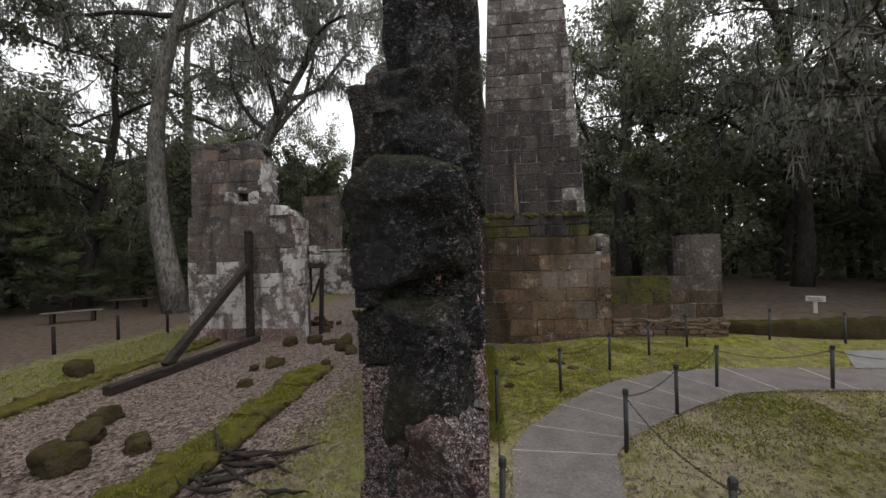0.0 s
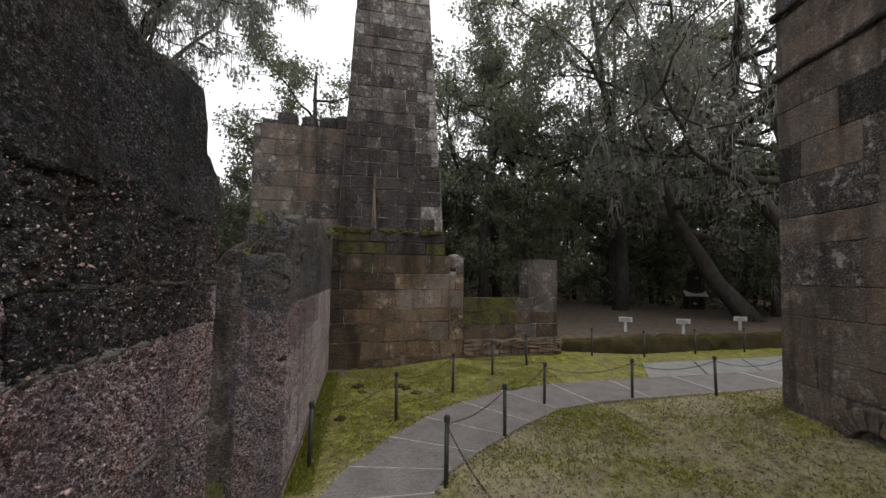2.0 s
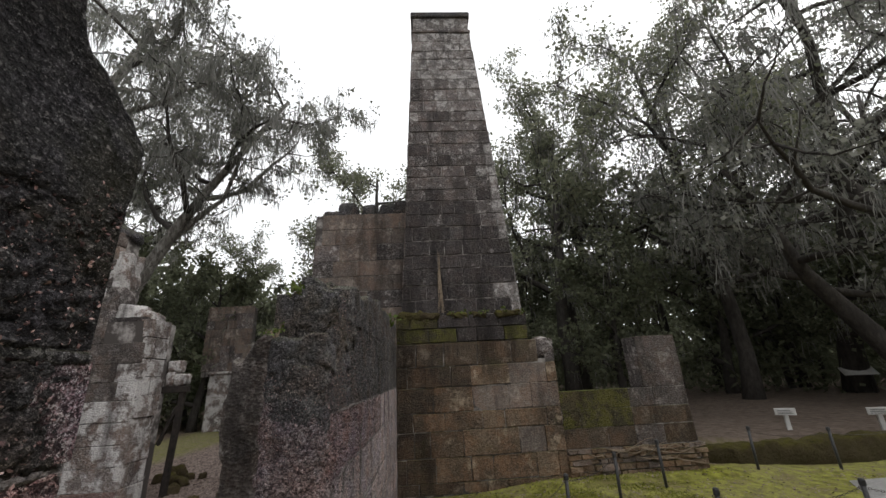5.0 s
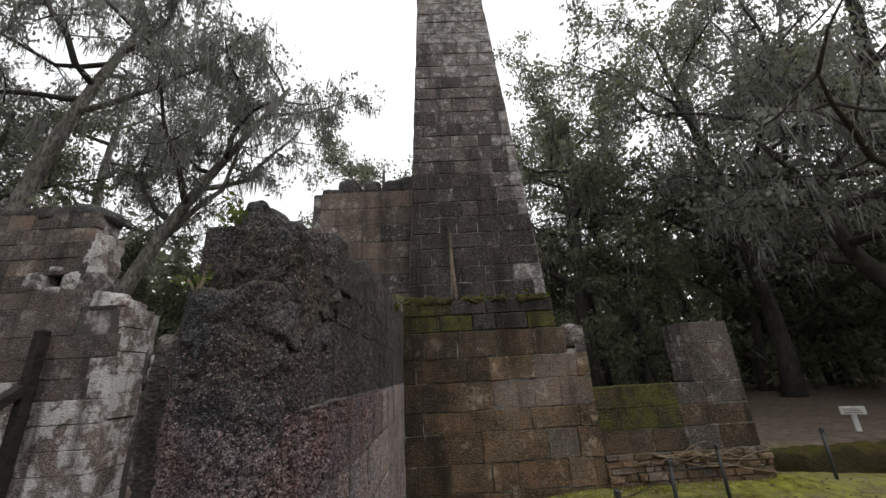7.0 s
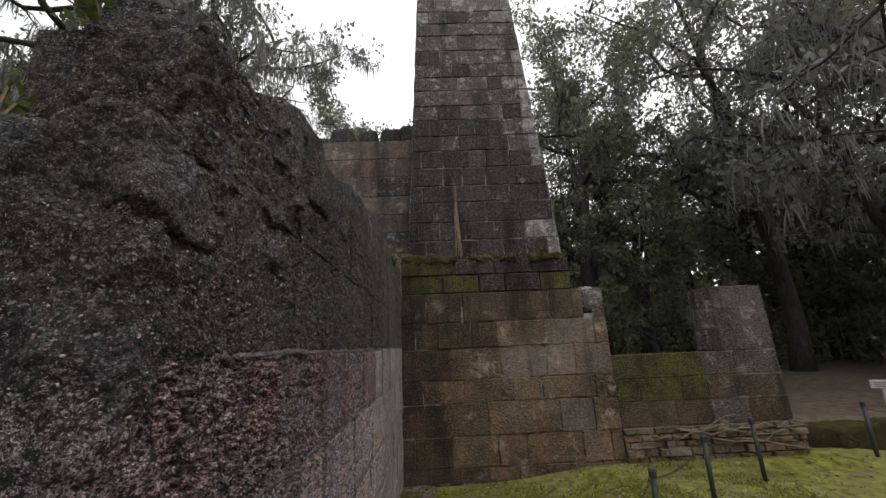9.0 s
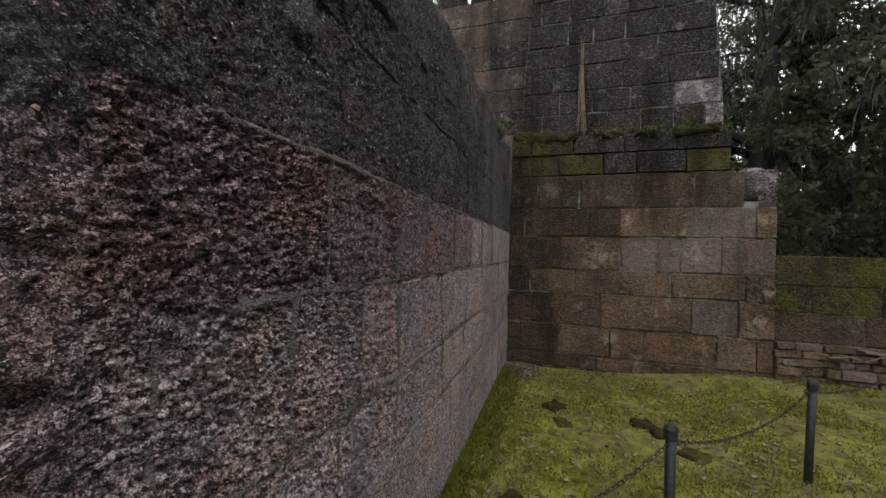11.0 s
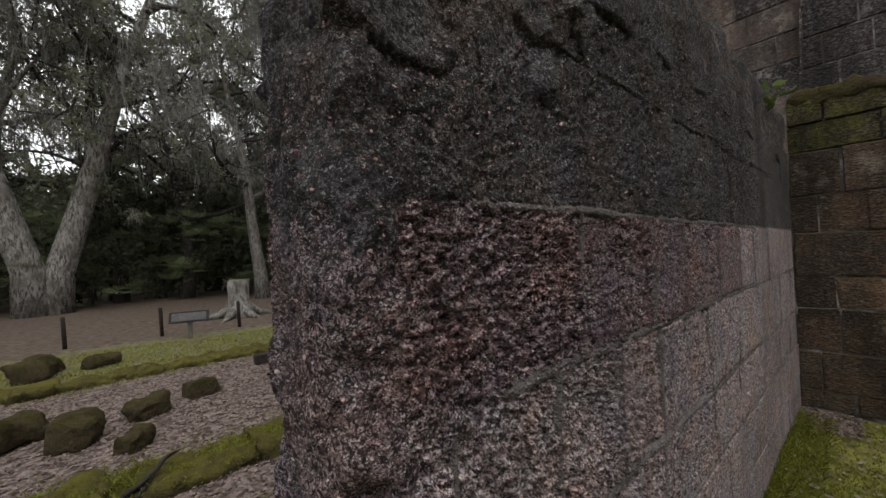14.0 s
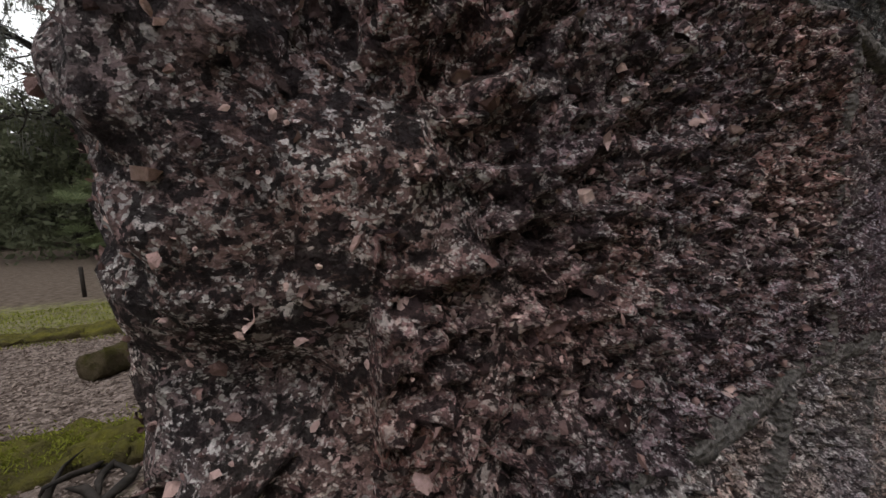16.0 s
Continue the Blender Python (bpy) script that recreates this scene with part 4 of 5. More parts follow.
for k, (x0, x1, z0, z1) in enumerate(((-6.4, -6.05, 3.55, 4.35), (-6.1, -5.7, 3.5, 3.95), (-5.75, -5.36, 3.45, 3.8), (-6.42, -6.15, 4.3, 5.2))):
    part("broken_stone", lumps((x0, LBY + 0.03, z0), (x1, LBY + 0.66, z1), 0.06, 0.06, 3.5, 20 + k, 0.25), PLASTER if k else CHIMSTONE, ruin, "ragged broken stone", True)
for k, (x0, x1, z0, z1) in enumerate(((-7.5, -7.02, 3.98, 4.42), (-6.73, -6.36, 3.98, 4.42), (-7.04, -6.7, 3.95, 4.08), (-7.04, -6.7, 4.36, 4.5))):
    part("hole_stone", lumps((x0, LBY + 0.02, z0), (x1, LBY + 0.4, z1), 0.05, 0.02, 4, 60 + k, 0.25), PLASTER, ruin, "pale stone round a square hole", True)
part("ragged_top", lumps((-8.5, LBY + 0.02, 5.5), (-6.3, LBY + 0.7, 5.85), 0.09, 0.09, 2.4, 3, 0.3), DARKCRUST, ruin, "", True)

FPY = 22.5
fp = bmesh.new()
box(fp, (-10.6, FPY + 0.05, -0.1), (-7.9, FPY + 0.7, 2.75))
box(fp, (-11.2, FPY + 0.1, 2.6), (-8.9, FPY + 0.7, 6.2))
ruin_far = tagged(finish("wall_ruin_far", fp, MORTAR), "far ruined pillar of whitewashed stone with a pale ledge", "wall", kind="structure")
courses(ruin_far, (0, FPY, 0), (1, 0, 0), (0, 0, 1), rise(2.7, 0.34, 0.42, 3), lambda h: (-10.7, -7.8), [PLASTER, CHIMSTONE], 81, (0.5, 0.9), 0.012, 0.2, 0.03)
courses(ruin_far, (0, FPY + 0.06, 2.85), (1, 0, 0), (0, 0, 1), rise(3.4, 0.34, 0.42, 5), lambda h: (-11.25, -8.85), [TANSTONE, CHIMSTONE], 82, (0.5, 0.9), 0.012, 0.2, 0.02)
lg = bmesh.new()
box(lg, (-10.8, FPY - 0.12, 2.7), (-7.8, FPY + 0.3, 2.84))
bevelled(lg, 0.03)
part("ledge", lg, PLASTER, ruin_far, "pale stone ledge")


def beam(name, p, q, wide, deep, parent, material=OLDWOOD):
    p, q = Vector(p), Vector(q)
    d = (q - p)
    side = d.cross(Vector((0, 0, 1)))
    side = side.normalized() if side.length > 1e-4 else Vector((1, 0, 0))
    up = side.cross(d).normalized()
    bm = bmesh.new()
    m = Matrix((side, d.normalized(), up)).transposed().to_4x4()
    m.translation = (p + q) / 2
    box(bm, (-wide / 2, -d.length / 2, -deep / 2), (wide / 2, d.length / 2, deep / 2), m)
    bevelled(bm, min(wide, deep) * 0.08)
    return part(name, bm, material, parent)


brace = empty("timber_brace", "dark timber brace propping the ruined wall", "brace")
beam("sill", (-6.45, LBY - 0.05, 0.09), (-6.75, 6.0, 0.09), 0.2, 0.18, brace)
beam("post", (-6.62, LBY - 0.12, 0.15), (-6.62, LBY - 0.12, 3.2), 0.16, 0.18, brace)
beam("strut", (-6.7, 7.2, 0.18), (-6.62, LBY - 0.2, 2.2), 0.18, 0.18, brace)


doorway = empty("doorway", "remains of a doorway with a dark timber lintel", "doorway")
beam("lintel", (-5.32, 10.98, 2.12), (-4.82, 11.08, 2.12), 0.2, 0.14, doorway)
beam("post", (-5.0, 11.05, -0.05), (-4.92, 11.05, 2.05), 0.11, 0.11, doorway)
beam("strut", (-5.25, 11.0, 1.0), (-4.98, 11.03, 1.75), 0.07, 0.07, doorway)
for k, (x0, x1, z0, z1) in enumerate(((-5.3, -5.1, 2.19, 2.5), (-5.12, -4.86, 2.19, 2.45), (-5.3, -5.02, 2.48, 2.75))):
    part("stone", lumps((x0, 10.92, z0), (x1, 11.25, z1), 0.04, 0.02, 5, 40 + k, 0.25), PLASTER, doorway, "", True)


# ---- posts and chains along the path ----
def chain_post(h=0.75):
    root = empty("chain_post", "dark metal post of the chain barrier beside the path", "post", group="barrier posts")
    bm = bmesh.new()
    tube(bm, [(0, 0, -0.15), (0, 0, h - 0.06)], 0.026, 10)
    part("shaft", bm, POSTMETAL, root, "", True)
    bm = bmesh.new()
    tube(bm, [(0, 0, h - 0.075), (0, 0, h - 0.07), (0, 0, h - 0.02), (0, 0, h)], [0.027, 0.034, 0.034, 0.024], 12)
    part("cap", bm, POSTMETAL, root, "grey domed cap")
    bm = bmesh.new()
    tube(bm, [(math.cos(a) * 0.02 + 0.03, 0, h - 0.1 + math.sin(a) * 0.02) for a in [k * math.tau / 8 for k in range(9)]], 0.004, 5, False)
    part("eye", bm, CHAINMETAL, root)
    return root


POST = chain_post()
RIGHT_POSTS = [(1.75, 2.88), (1.65, 4.57), (2.73, 5.6), (3.9, 6.68), (5.66, 6.66), (7.4, 6.52), (9.2, 6.5)]
LEFT_POSTS = [(0.11, 3.03), (0.17, 5.3), (1.29, 6.45), (2.48, 7.62), (3.6, 8.5), (4.7, 9.1)]
FAR_POSTS = [(6.9, 9.7), (8.6, 9.75), (10.4, 9.8), (12.2, 9.8)]
first = True
for row in (RIGHT_POSTS, LEFT_POSTS, FAR_POSTS):
    for i, (x, y) in enumerate(row):
        where = pose(x, y, ground_z(x, y), 1.5 * math.sin(i * 3.1), 1.5 * math.cos(i * 5.3), i * 40)
        if first:
            POST.matrix_world = where
            first = False
        else:
            copy_thing(POST, where)


def link_shape(bm, m, r=0.011, long=0.021, wire=0.0032):
    pts = [(math.cos(a) * r, 0, math.sin(a) * long) for a in [k * math.tau / 8 for k in range(8)]]
    rings = []
    for k, p in enumerate(pts):
        d = Vector(p).normalized()
        rings.append([bm.verts.new(m @ (Vector(p) + d * wire * math.cos(t) + Vector((0, wire * math.sin(t), 0)))) for t in (0, math.tau / 3, 2 * math.tau / 3)])
    for k in range(8):
        a, b = rings[k], rings[(k + 1) % 8]
        for j in range(3):
            bm.faces.new((a[j], a[(j + 1) % 3], b[(j + 1) % 3], b[j]))


def chain(p, q, sag):
    bm = bmesh.new()
    p, q = Vector(p), Vector(q)
    n = int((q - p).length * 1.06 / 0.034)
    at = lambda s: p.lerp(q, s) - Vector((0, 0, sag * 4 * s * (1 - s)))
    for k in range(n):
        a, b = at(k / n), at((k + 1) / n)
        d = (b - a).normalized()
        side = d.cross(Vector((0, 0, 1))).normalized()
        nrm = side.cross(d)
        m = Matrix((side, nrm, d) if k % 2 else (nrm, -side, d)).transposed().to_4x4()
        m.translation = (a + b) / 2
        link_shape(bm, m)
    return tagged(finish("chain", bm, CHAINMETAL), "sagging rusty chain between two barrier posts", "chain", "barrier chains")


for row in (RIGHT_POSTS, LEFT_POSTS, FAR_POSTS):
    for (x0, y0), (x1, y1) in zip(row, row[1:]):
        chain((x0, y0, ground_z(x0, y0) + 0.66), (x1, y1, ground_z(x1, y1) + 0.66), 0.11 + 0.03 * math.sin(x0 * 7))


# ---- foundations, stones, roots ----
def kerb(label, x, y0, y1, wide, high, seed, bend=0.0):
    """A foundation row of separate rough stones, sunk in the ground and grown over with moss."""
    root = empty("foundation_kerb", label, "foundation")
    r = random.Random(seed)
    y = y0
    while y < y1:
        ln = r.uniform(0.3, 0.75)
        dx = bend * math.sin((y - y0) * 0.7) + r.uniform(-0.04, 0.04)
        h = high * r.uniform(0.45, 1.0)
        w = wide * r.uniform(0.75, 1.1)
        bm = lumps((x + dx - w / 2, y, -0.08), (x + dx + w / 2, y + ln, h), 0.035, 0.075, 3.6, seed + y, 0.3)
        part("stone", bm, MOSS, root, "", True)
        y += ln - 0.07
    return root


kerb("long low foundation of stones under yellow-green moss", -3.55, 1.9, 7.4, 0.78, 0.12, 1, 0.06)
kerb("mossy foundation row beyond the gravel strip", -7.75, 1.2, 9.6, 0.52, 0.14, 2, 0.08)


def mossy_stone(x, y, s, h, seed, yaw):
    bm = lumps((-s / 2, -s * 0.36, -0.05), (s / 2, s * 0.36, h), s / 9, s * 0.15, 2.4 / s, seed, 0.32)
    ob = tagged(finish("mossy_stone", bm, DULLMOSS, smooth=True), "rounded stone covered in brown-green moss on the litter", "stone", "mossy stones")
    ob.matrix_world = pose(x, y, ground_z(x, y), 0, 0, yaw)
    return ob


rs = random.Random(5)
STONES = [(-5.7, 5.05, 0.44, 0.2), (-5.3, 4.45, 0.44, 0.24), (-4.4, 4.3, 0.34, 0.17), (-4.95, 3.85, 0.5, 0.3), (-5.4, 3.3, 0.55, 0.3), (-8.6, 7.1, 0.5, 0.3), (-4.5, 6.6, 0.24, 0.13), (-4.9, 7.5, 0.18, 0.12), (-8.9, 3.1, 0.8, 0.32), (-9.1, 3.9, 0.5, 0.2)]
for k, (x, y, s, h) in enumerate(STONES):
    mossy_stone(x, y, s, h, k + 1, rs.uniform(0, 180))
for k in range(34):
    x, y = rs.uniform(-5.0, -2.4), rs.uniform(7.8, 14.5)
    x -= (y - 8) * 0.28
    s = rs.uniform(0.16, 0.42)
    mossy_stone(x, y, s, s * rs.uniform(0.4, 0.7), k + 20, rs.uniform(0, 180))


def root_pile():
    root = empty("dead_roots", "heap of dark twisted dead roots on the litter", "roots")
    r = random.Random(8)
    for k in range(18):
        p = Vector((-2.7 + r.uniform(-0.7, 0.4), 3.9 + r.uniform(-0.4, 0.4), 0.05))
        d = Vector((r.choice((-1, 1)) * r.uniform(0.7, 1.2), r.uniform(-0.2, 0.4), r.uniform(-0.05, 0.12)))
        pts = [p]
        for _ in range(5):
            d += Vector((r.uniform(-0.5, 0.5), r.uniform(-0.5, 0.5), r.uniform(-0.35, 0.2)))
            q = pts[-1] + d.normalized() * 0.14
            q.z = max(q.z, 0.03)
            pts.append(q)
        bm = bmesh.new()
        tube(bm, pts, [0.012, 0.026, 0.024, 0.018, 0.012, 0.004], 7)
        for w in bm.verts:
            w.co += wobble(w.co, 22, 0.022, k)
        part("root", bm, OLDWOOD, root, "", True)


root_pile()


def lawn_cushion(x, y, s, h, seed):
    bm = lumps((-s / 2, -s * 0.4, -0.04), (s / 2, s * 0.4, h), s / 8, s * 0.12, 2.6 / s, seed, 0.5)
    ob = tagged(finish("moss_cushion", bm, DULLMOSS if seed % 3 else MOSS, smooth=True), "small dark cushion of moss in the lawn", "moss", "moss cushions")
    ob.matrix_world = pose(x, y, ground_z(x, y), 0, 0, seed * 47)


for k in range(6):
    lawn_cushion(rs.uniform(0.4, 2.2), rs.uniform(6.3, 8.8), rs.uniform(0.12, 0.26), rs.uniform(0.02, 0.05), k + 70)


# ---- small fittings on the far side ----
def plate_sign(x, y, z, yaw, w=0.42, h=0.16):
    root = empty("plate_sign", "small pale sign plate on a short post", "sign", pose(x, y, z, 0, 0, yaw), "path signs")
    bm = bmesh.new()
    box(bm, (-0.045, -0.03, -0.05), (0.045, 0.03, 0.36))
    bevelled(bm, 0.006)
    part("post", bm, SIGNFACE, root)
    bm = bmesh.new()
    box(bm, (-w / 2, -0.06, 0.0), (w / 2, -0.03, h), Matrix.Translation((0, 0, 0.33)))
    bevelled(bm, 0.006)
    plate = part("plate", bm, SIGNFACE, root)
    bm = bmesh.new()
    for k in range(3):
        box(bm, (-w * 0.38, -0.064, 0.36 + k * 0.035), (w * (0.36 - 0.06 * k), -0.0605, 0.373 + k * 0.035))
    part("print", bm, SIGNINK, plate, "lines of small dark print")
    return root


for x, y in ((9.4, 11.5), (11.0, 10.8), (13.8, 11.2)):
    plate_sign(x, y, ground_z(x, y), -25)


def bench(x, y, yaw):
    root = empty("bench", "plain grey wooden bench with a backless plank seat", "bench", pose(x, y, 0, 0, 0, yaw), "benches")
    for k in range(3):
        bm = bmesh.new()
        box(bm, (-0.9, -0.2 + k * 0.14, 0.42), (0.9, -0.07 + k * 0.14, 0.46))
        bevelled(bm, 0.006)
        part("plank", bm, WOOD, root)
    for s in (-0.6, 0.6):
        bm = bmesh.new()
        box(bm, (s - 0.06, -0.18, -0.05), (s + 0.06, 0.18, 0.42))
        bevelled(bm, 0.01)
        part("leg", bm, OLDWOOD, root)


bench(-16.5, 13.4, 40)
bench(-18.2, 17.5, 30)


def wood_post(x, y, h):
    bm = bmesh.new()
    tube(bm, [(0, 0, -0.1), (0, 0, h - 0.02), (0, 0, h)], [0.045, 0.045, 0.035], 8)
    ob = tagged(finish("fence_post", bm, OLDWOOD, smooth=True), "short round wooden post beside the earth track", "post", "track posts")
    ob.matrix_world = pose(x, y, ground_z(x, y), 2, 1, 0)


for x, y in ((-11.3, 8.7), (-11.2, 10.35), (-10.6, 11.5), (-11.7, 5.0), (-11.6, 6.8), (-11.8, 3.2), (-12.0, 1.4), (-12.2, -0.4)):
    wood_post(x, y, 0.75)


def low_sign():
    root = empty("information_board", "low dark information board on one post", "sign", pose(-10.7, 5.5, 0, 0, 0, 75))
    bm = bmesh.new()
    box(bm, (-0.05, -0.04, -0.05), (0.05, 0.04, 0.5))
    part("post", bm, WOOD, root)
    bm = bmesh.new()
    box(bm, (-0.42, -0.02, -0.14), (0.42, 0.02, 0.14), pose(0, -0.05, 0.55, -25))
    bevelled(bm, 0.008)
    board = part("board", bm, OLDWOOD, root)
    bm = bmesh.new()
    box(bm, (-0.36, -0.026, -0.1), (0.36, -0.022, 0.1), pose(0, -0.05, 0.55, -25))
    part("panel", bm, SIGNINK, board, "weathered dark panel")


low_sign()


def stump():
    root = empty("stump", "pale weathered tree stump with spreading roots", "stump", pose(-13.9, 7.3, 0))
    bm = bmesh.new()
    zs = [-0.1, 0.1, 0.35, 0.7, 1.05, 1.25]
    rad = [0.62, 0.52, 0.4, 0.34, 0.33, 0.33]
    tube(bm, [(0, 0, z) for z in zs], rad, 18)
    for w in bm.verts:
        w.co += wobble(w.co, 3, 0.09)
    part("trunk", bm, BARK, root, "", True)
    for k in range(7):
        a = k * math.tau / 7 + 0.3
        bm = bmesh.new()
        tube(bm, [(math.cos(a) * r, math.sin(a) * r, z) for r, z in ((0.3, 0.32), (0.6, 0.12), (0.95, 0.04), (1.3, -0.02))], [0.16, 0.12, 0.08, 0.03], 7)
        part("root", bm, BARK, root, "", True)


stump()


def info_stand(x, y, z, yaw):
    root = empty("information_stand", "small pale slanted information stand among the trees", "sign", pose(x, y, z, 0, 0, yaw))
    for s in (-0.3, 0.3):
        bm = bmesh.new()
        box(bm, (s - 0.04, -0.04, -0.1), (s + 0.04, 0.04, 0.8))
        part("leg", bm, OLDWOOD, root)
    bm = bmesh.new()
    box(bm, (-0.55, -0.35, -0.02), (0.55, 0.35, 0.02), pose(0, 0, 0.9, 25))
    bevelled(bm, 0.008)
    part("panel", bm, SIGNFACE, root, "pale slanted panel")


info_stand(19.6, 18.4, ground_z(19.6, 18.4), -35)


# ---- trees ----
def quads(points, size, rnd, squash=0.75, flat=0.0):
    """Leaf-shaped quads at the points, each turned at random."""
    n = len(points)
    a = rnd.normal(size=(n, 3))
    a /= np.linalg.norm(a, axis=1)[:, None]
    b = np.cross(a, rnd.normal(size=(n, 3)))
    b /= np.linalg.norm(b, axis=1)[:, None]
    s = size * rnd.uniform(0.6, 1.3, (n, 1))
    v = np.stack([points - a * s, points - b * s * squash * 0.8 + a * s * 0.1, points + a * s, points + b * s * squash], 1).reshape(-1, 3)
    f = np.arange(4 * n).reshape(-1, 4)
    return v, f


def strands(points, rnd, lo, hi, wide):
    n = len(points)
    ln = rnd.uniform(lo, hi, (n, 1))
    ang = rnd.uniform(0, math.tau, n)
    side = np.stack([np.cos(ang), np.sin(ang), 0 * ang], 1) * wide * rnd.uniform(0.5, 1.4, (n, 1))
    drift = rnd.normal(size=(n, 3)) * np.minimum(0.08, ln * 0.2)
    down = np.array([[0, 0, -1.0]])
    p1, p2 = points + down * ln * 0.45 + drift, points + down * ln + drift * 1.6
    v = np.stack([points - side * 0.3, points + side * 0.3, p1 + side, p2, p1 - side], 1).reshape(-1, 3)
    f = np.arange(5 * n).reshape(-1, 5)
    return v, f


def cloud_mesh(name, v, f, material):
    me = bpy.data.meshes.new(name)
    me.from_pydata(v.tolist(), [], f.tolist())
    me.materials.append(material)
    return me


def limb_path(rnd, start, way, length, steps, droop, wander):
    pts, d = [Vector(start)], Vector(way).normalized()
    for k in range(steps):
        d = (d + Vector(rnd.normal(size=3)) * wander + Vector((0, 0, droop))).normalized()
        pts.append(pts[-1] + d * (length / steps))
    return pts


def make_tree(seed, height=16.0, radius=0.42, spread=6.5, fork=0.35, leaves=13000, leaf=0.13, moss=900, bark=DARKBARK, leafmat=OAKLEAF, lean=(0, 0), sway=(), limbs=9, label="live oak with dark limbs, small leaves and hanging moss"):
    rnd = np.random.RandomState(seed)
    root = empty("oak_tree", label, "tree", group="oaks")
    wood = bmesh.new()
    steps = 9
    trunk = limb_path(rnd, (0, 0, -0.2), (lean[0], lean[1], 1), height * 0.8, steps, 0.04, 0.09)
    if sway:
        trunk = [Vector((dx, 0.2 * dx, p.z)) for dx, p in zip(sway, trunk)]
    rad = [radius * (1.25 if k == 0 else 1.0) * (1 - 0.8 * k / steps) for k in range(steps + 1)]
    tube(wood, trunk, rad, 12)
    part("trunk", wood, bark, root, "", True)
    tips = []
    for k in range(limbs):
        boughs = bmesh.new()
        s = fork + (1 - fork) * (k + 0.5) / limbs
        i = min(int(s * steps), steps - 1)
        p = trunk[i].lerp(trunk[i + 1], s * steps - i)
        ang = k * 2.4 + rnd.uniform(-0.5, 0.5)
        ln = spread * (1.1 - 0.55 * s) * rnd.uniform(0.8, 1.2)
        path = limb_path(rnd, p, (math.cos(ang), math.sin(ang), rnd.uniform(0.1, 0.7)), ln, 7, 0.05, 0.22)
        r0 = rad[i] * 0.62
        tube(boughs, path, [r0 * (1 - 0.85 * j / 7) for j in range(8)], 7)
        for j in range(2, 8):
            for _ in range(2):
                way = Vector(rnd.normal(size=3)) + Vector((math.cos(ang), math.sin(ang), 0.5)) * 0.5
                sub = limb_path(rnd, path[j], way, ln * rnd.uniform(0.22, 0.42), 5, 0.03, 0.32)
                tube(boughs, sub, [max(0.012, r0 * 0.28 * (1 - 0.9 * q / 5)) for q in range(6)], 4)
                tips += sub[1:]
        part("bough", boughs, DARKBARK if k % 3 else bark, root, "", True)
    tips = np.array([tuple(t) for t in tips])
    centre = tips[rnd.randint(len(tips), size=leaves // 14)] + rnd.normal(size=(leaves // 14, 3)) * 0.28
    spots = np.repeat(centre, 14, 0) + rnd.normal(size=(len(centre) * 14, 3)) * np.array([0.26, 0.26, 0.17])
    crown = link_mesh("crown", cloud_mesh("crown", *quads(spots, leaf, rnd), leafmat), leafmat, root)
    crown["kind"] = "stuff"
    hang = tips[rnd.randint(len(tips), size=moss // 5)]
    hang = np.repeat(hang, 5, 0) + rnd.normal(size=(len(hang) * 5, 3)) * 0.12
    if moss:
        link_mesh("hanging_moss", cloud_mesh("hanging_moss", *strands(hang, rnd, 0.15, 1.0, 0.017), HANGMOSS), HANGMOSS, root, "grey hanging moss")["kind"] = "stuff"
    return root


oak_a = make_tree(11, 23, 0.36, 10.5, 0.26, 8600, 0.10, 4600, label="spreading live oak with dark limbs and hanging moss", limbs=10)
oak_b = make_tree(23, 19, 0.36, 7.5, 0.2, 12500, 0.10, 2600, leafmat=OAKLEAF, label="dense dark live oak at the wood's edge")
oak_g = make_tree(37, 26, 0.56, 11.5, 0.38, 8000, 0.105, 7000, bark=BARK, leafmat=GREYLEAF, lean=(0.1, 0.0), limbs=11, label="tall grey-barked oak hung with moss")
oak_s = make_tree(64, 21, 0.40, 10.0, 0.34, 4300, 0.10, 4000, leafmat=GREYLEAF, limbs=11, label="open-crowned oak with dark limbs against the sky")
oak_m = make_tree(91, 25, 0.50, 11.0, 0.66, 5600, 0.095, 14000, bark=BARK, leafmat=GREYLEAF, sway=(0, -0.4, -0.75, -0.85, -0.8, -0.5, 0.0, 0.6, 1.3, 1.9), limbs=10, label="pale-trunked leaning oak thickly hung with moss")
oak_r = make_tree(133, 21, 0.40, 8.5, 0.46, 4200, 0.095, 10000, bark=BARK, leafmat=GREYLEAF, sway=(0, 0.3, 0.7, 1.2, 1.9, 2.7, 3.6, 4.6, 5.6, 6.6), limbs=11, label="grey oak leaning over the ruins, thick with hanging moss")
oak_t = make_tree(141, 24, 0.62, 9.0, 0.62, 5500, 0.10, 5000, bark=PALEBARK, leafmat=OAKLEAF, sway=(0, 0.2, 0.75, 1.3, 1.8, 2.3, 2.8, 3.4, 4.0, 4.6), limbs=10, label="pale trunk of a twin-stemmed oak with flaking bark")
oak_l = make_tree(77, 13, 0.42, 6.0, 0.45, 3200, 0.10, 2600, leafmat=GREYLEAF, lean=(-0.75, 0.1), label="leaning dark oak with a low crooked trunk")
oak_d = make_tree(51, 13, 0.28, 5.5, 0.12, 8500, 0.15, 700, leafmat=DARKLEAF, limbs=11, label="shaded understorey oak with low dark leaves")

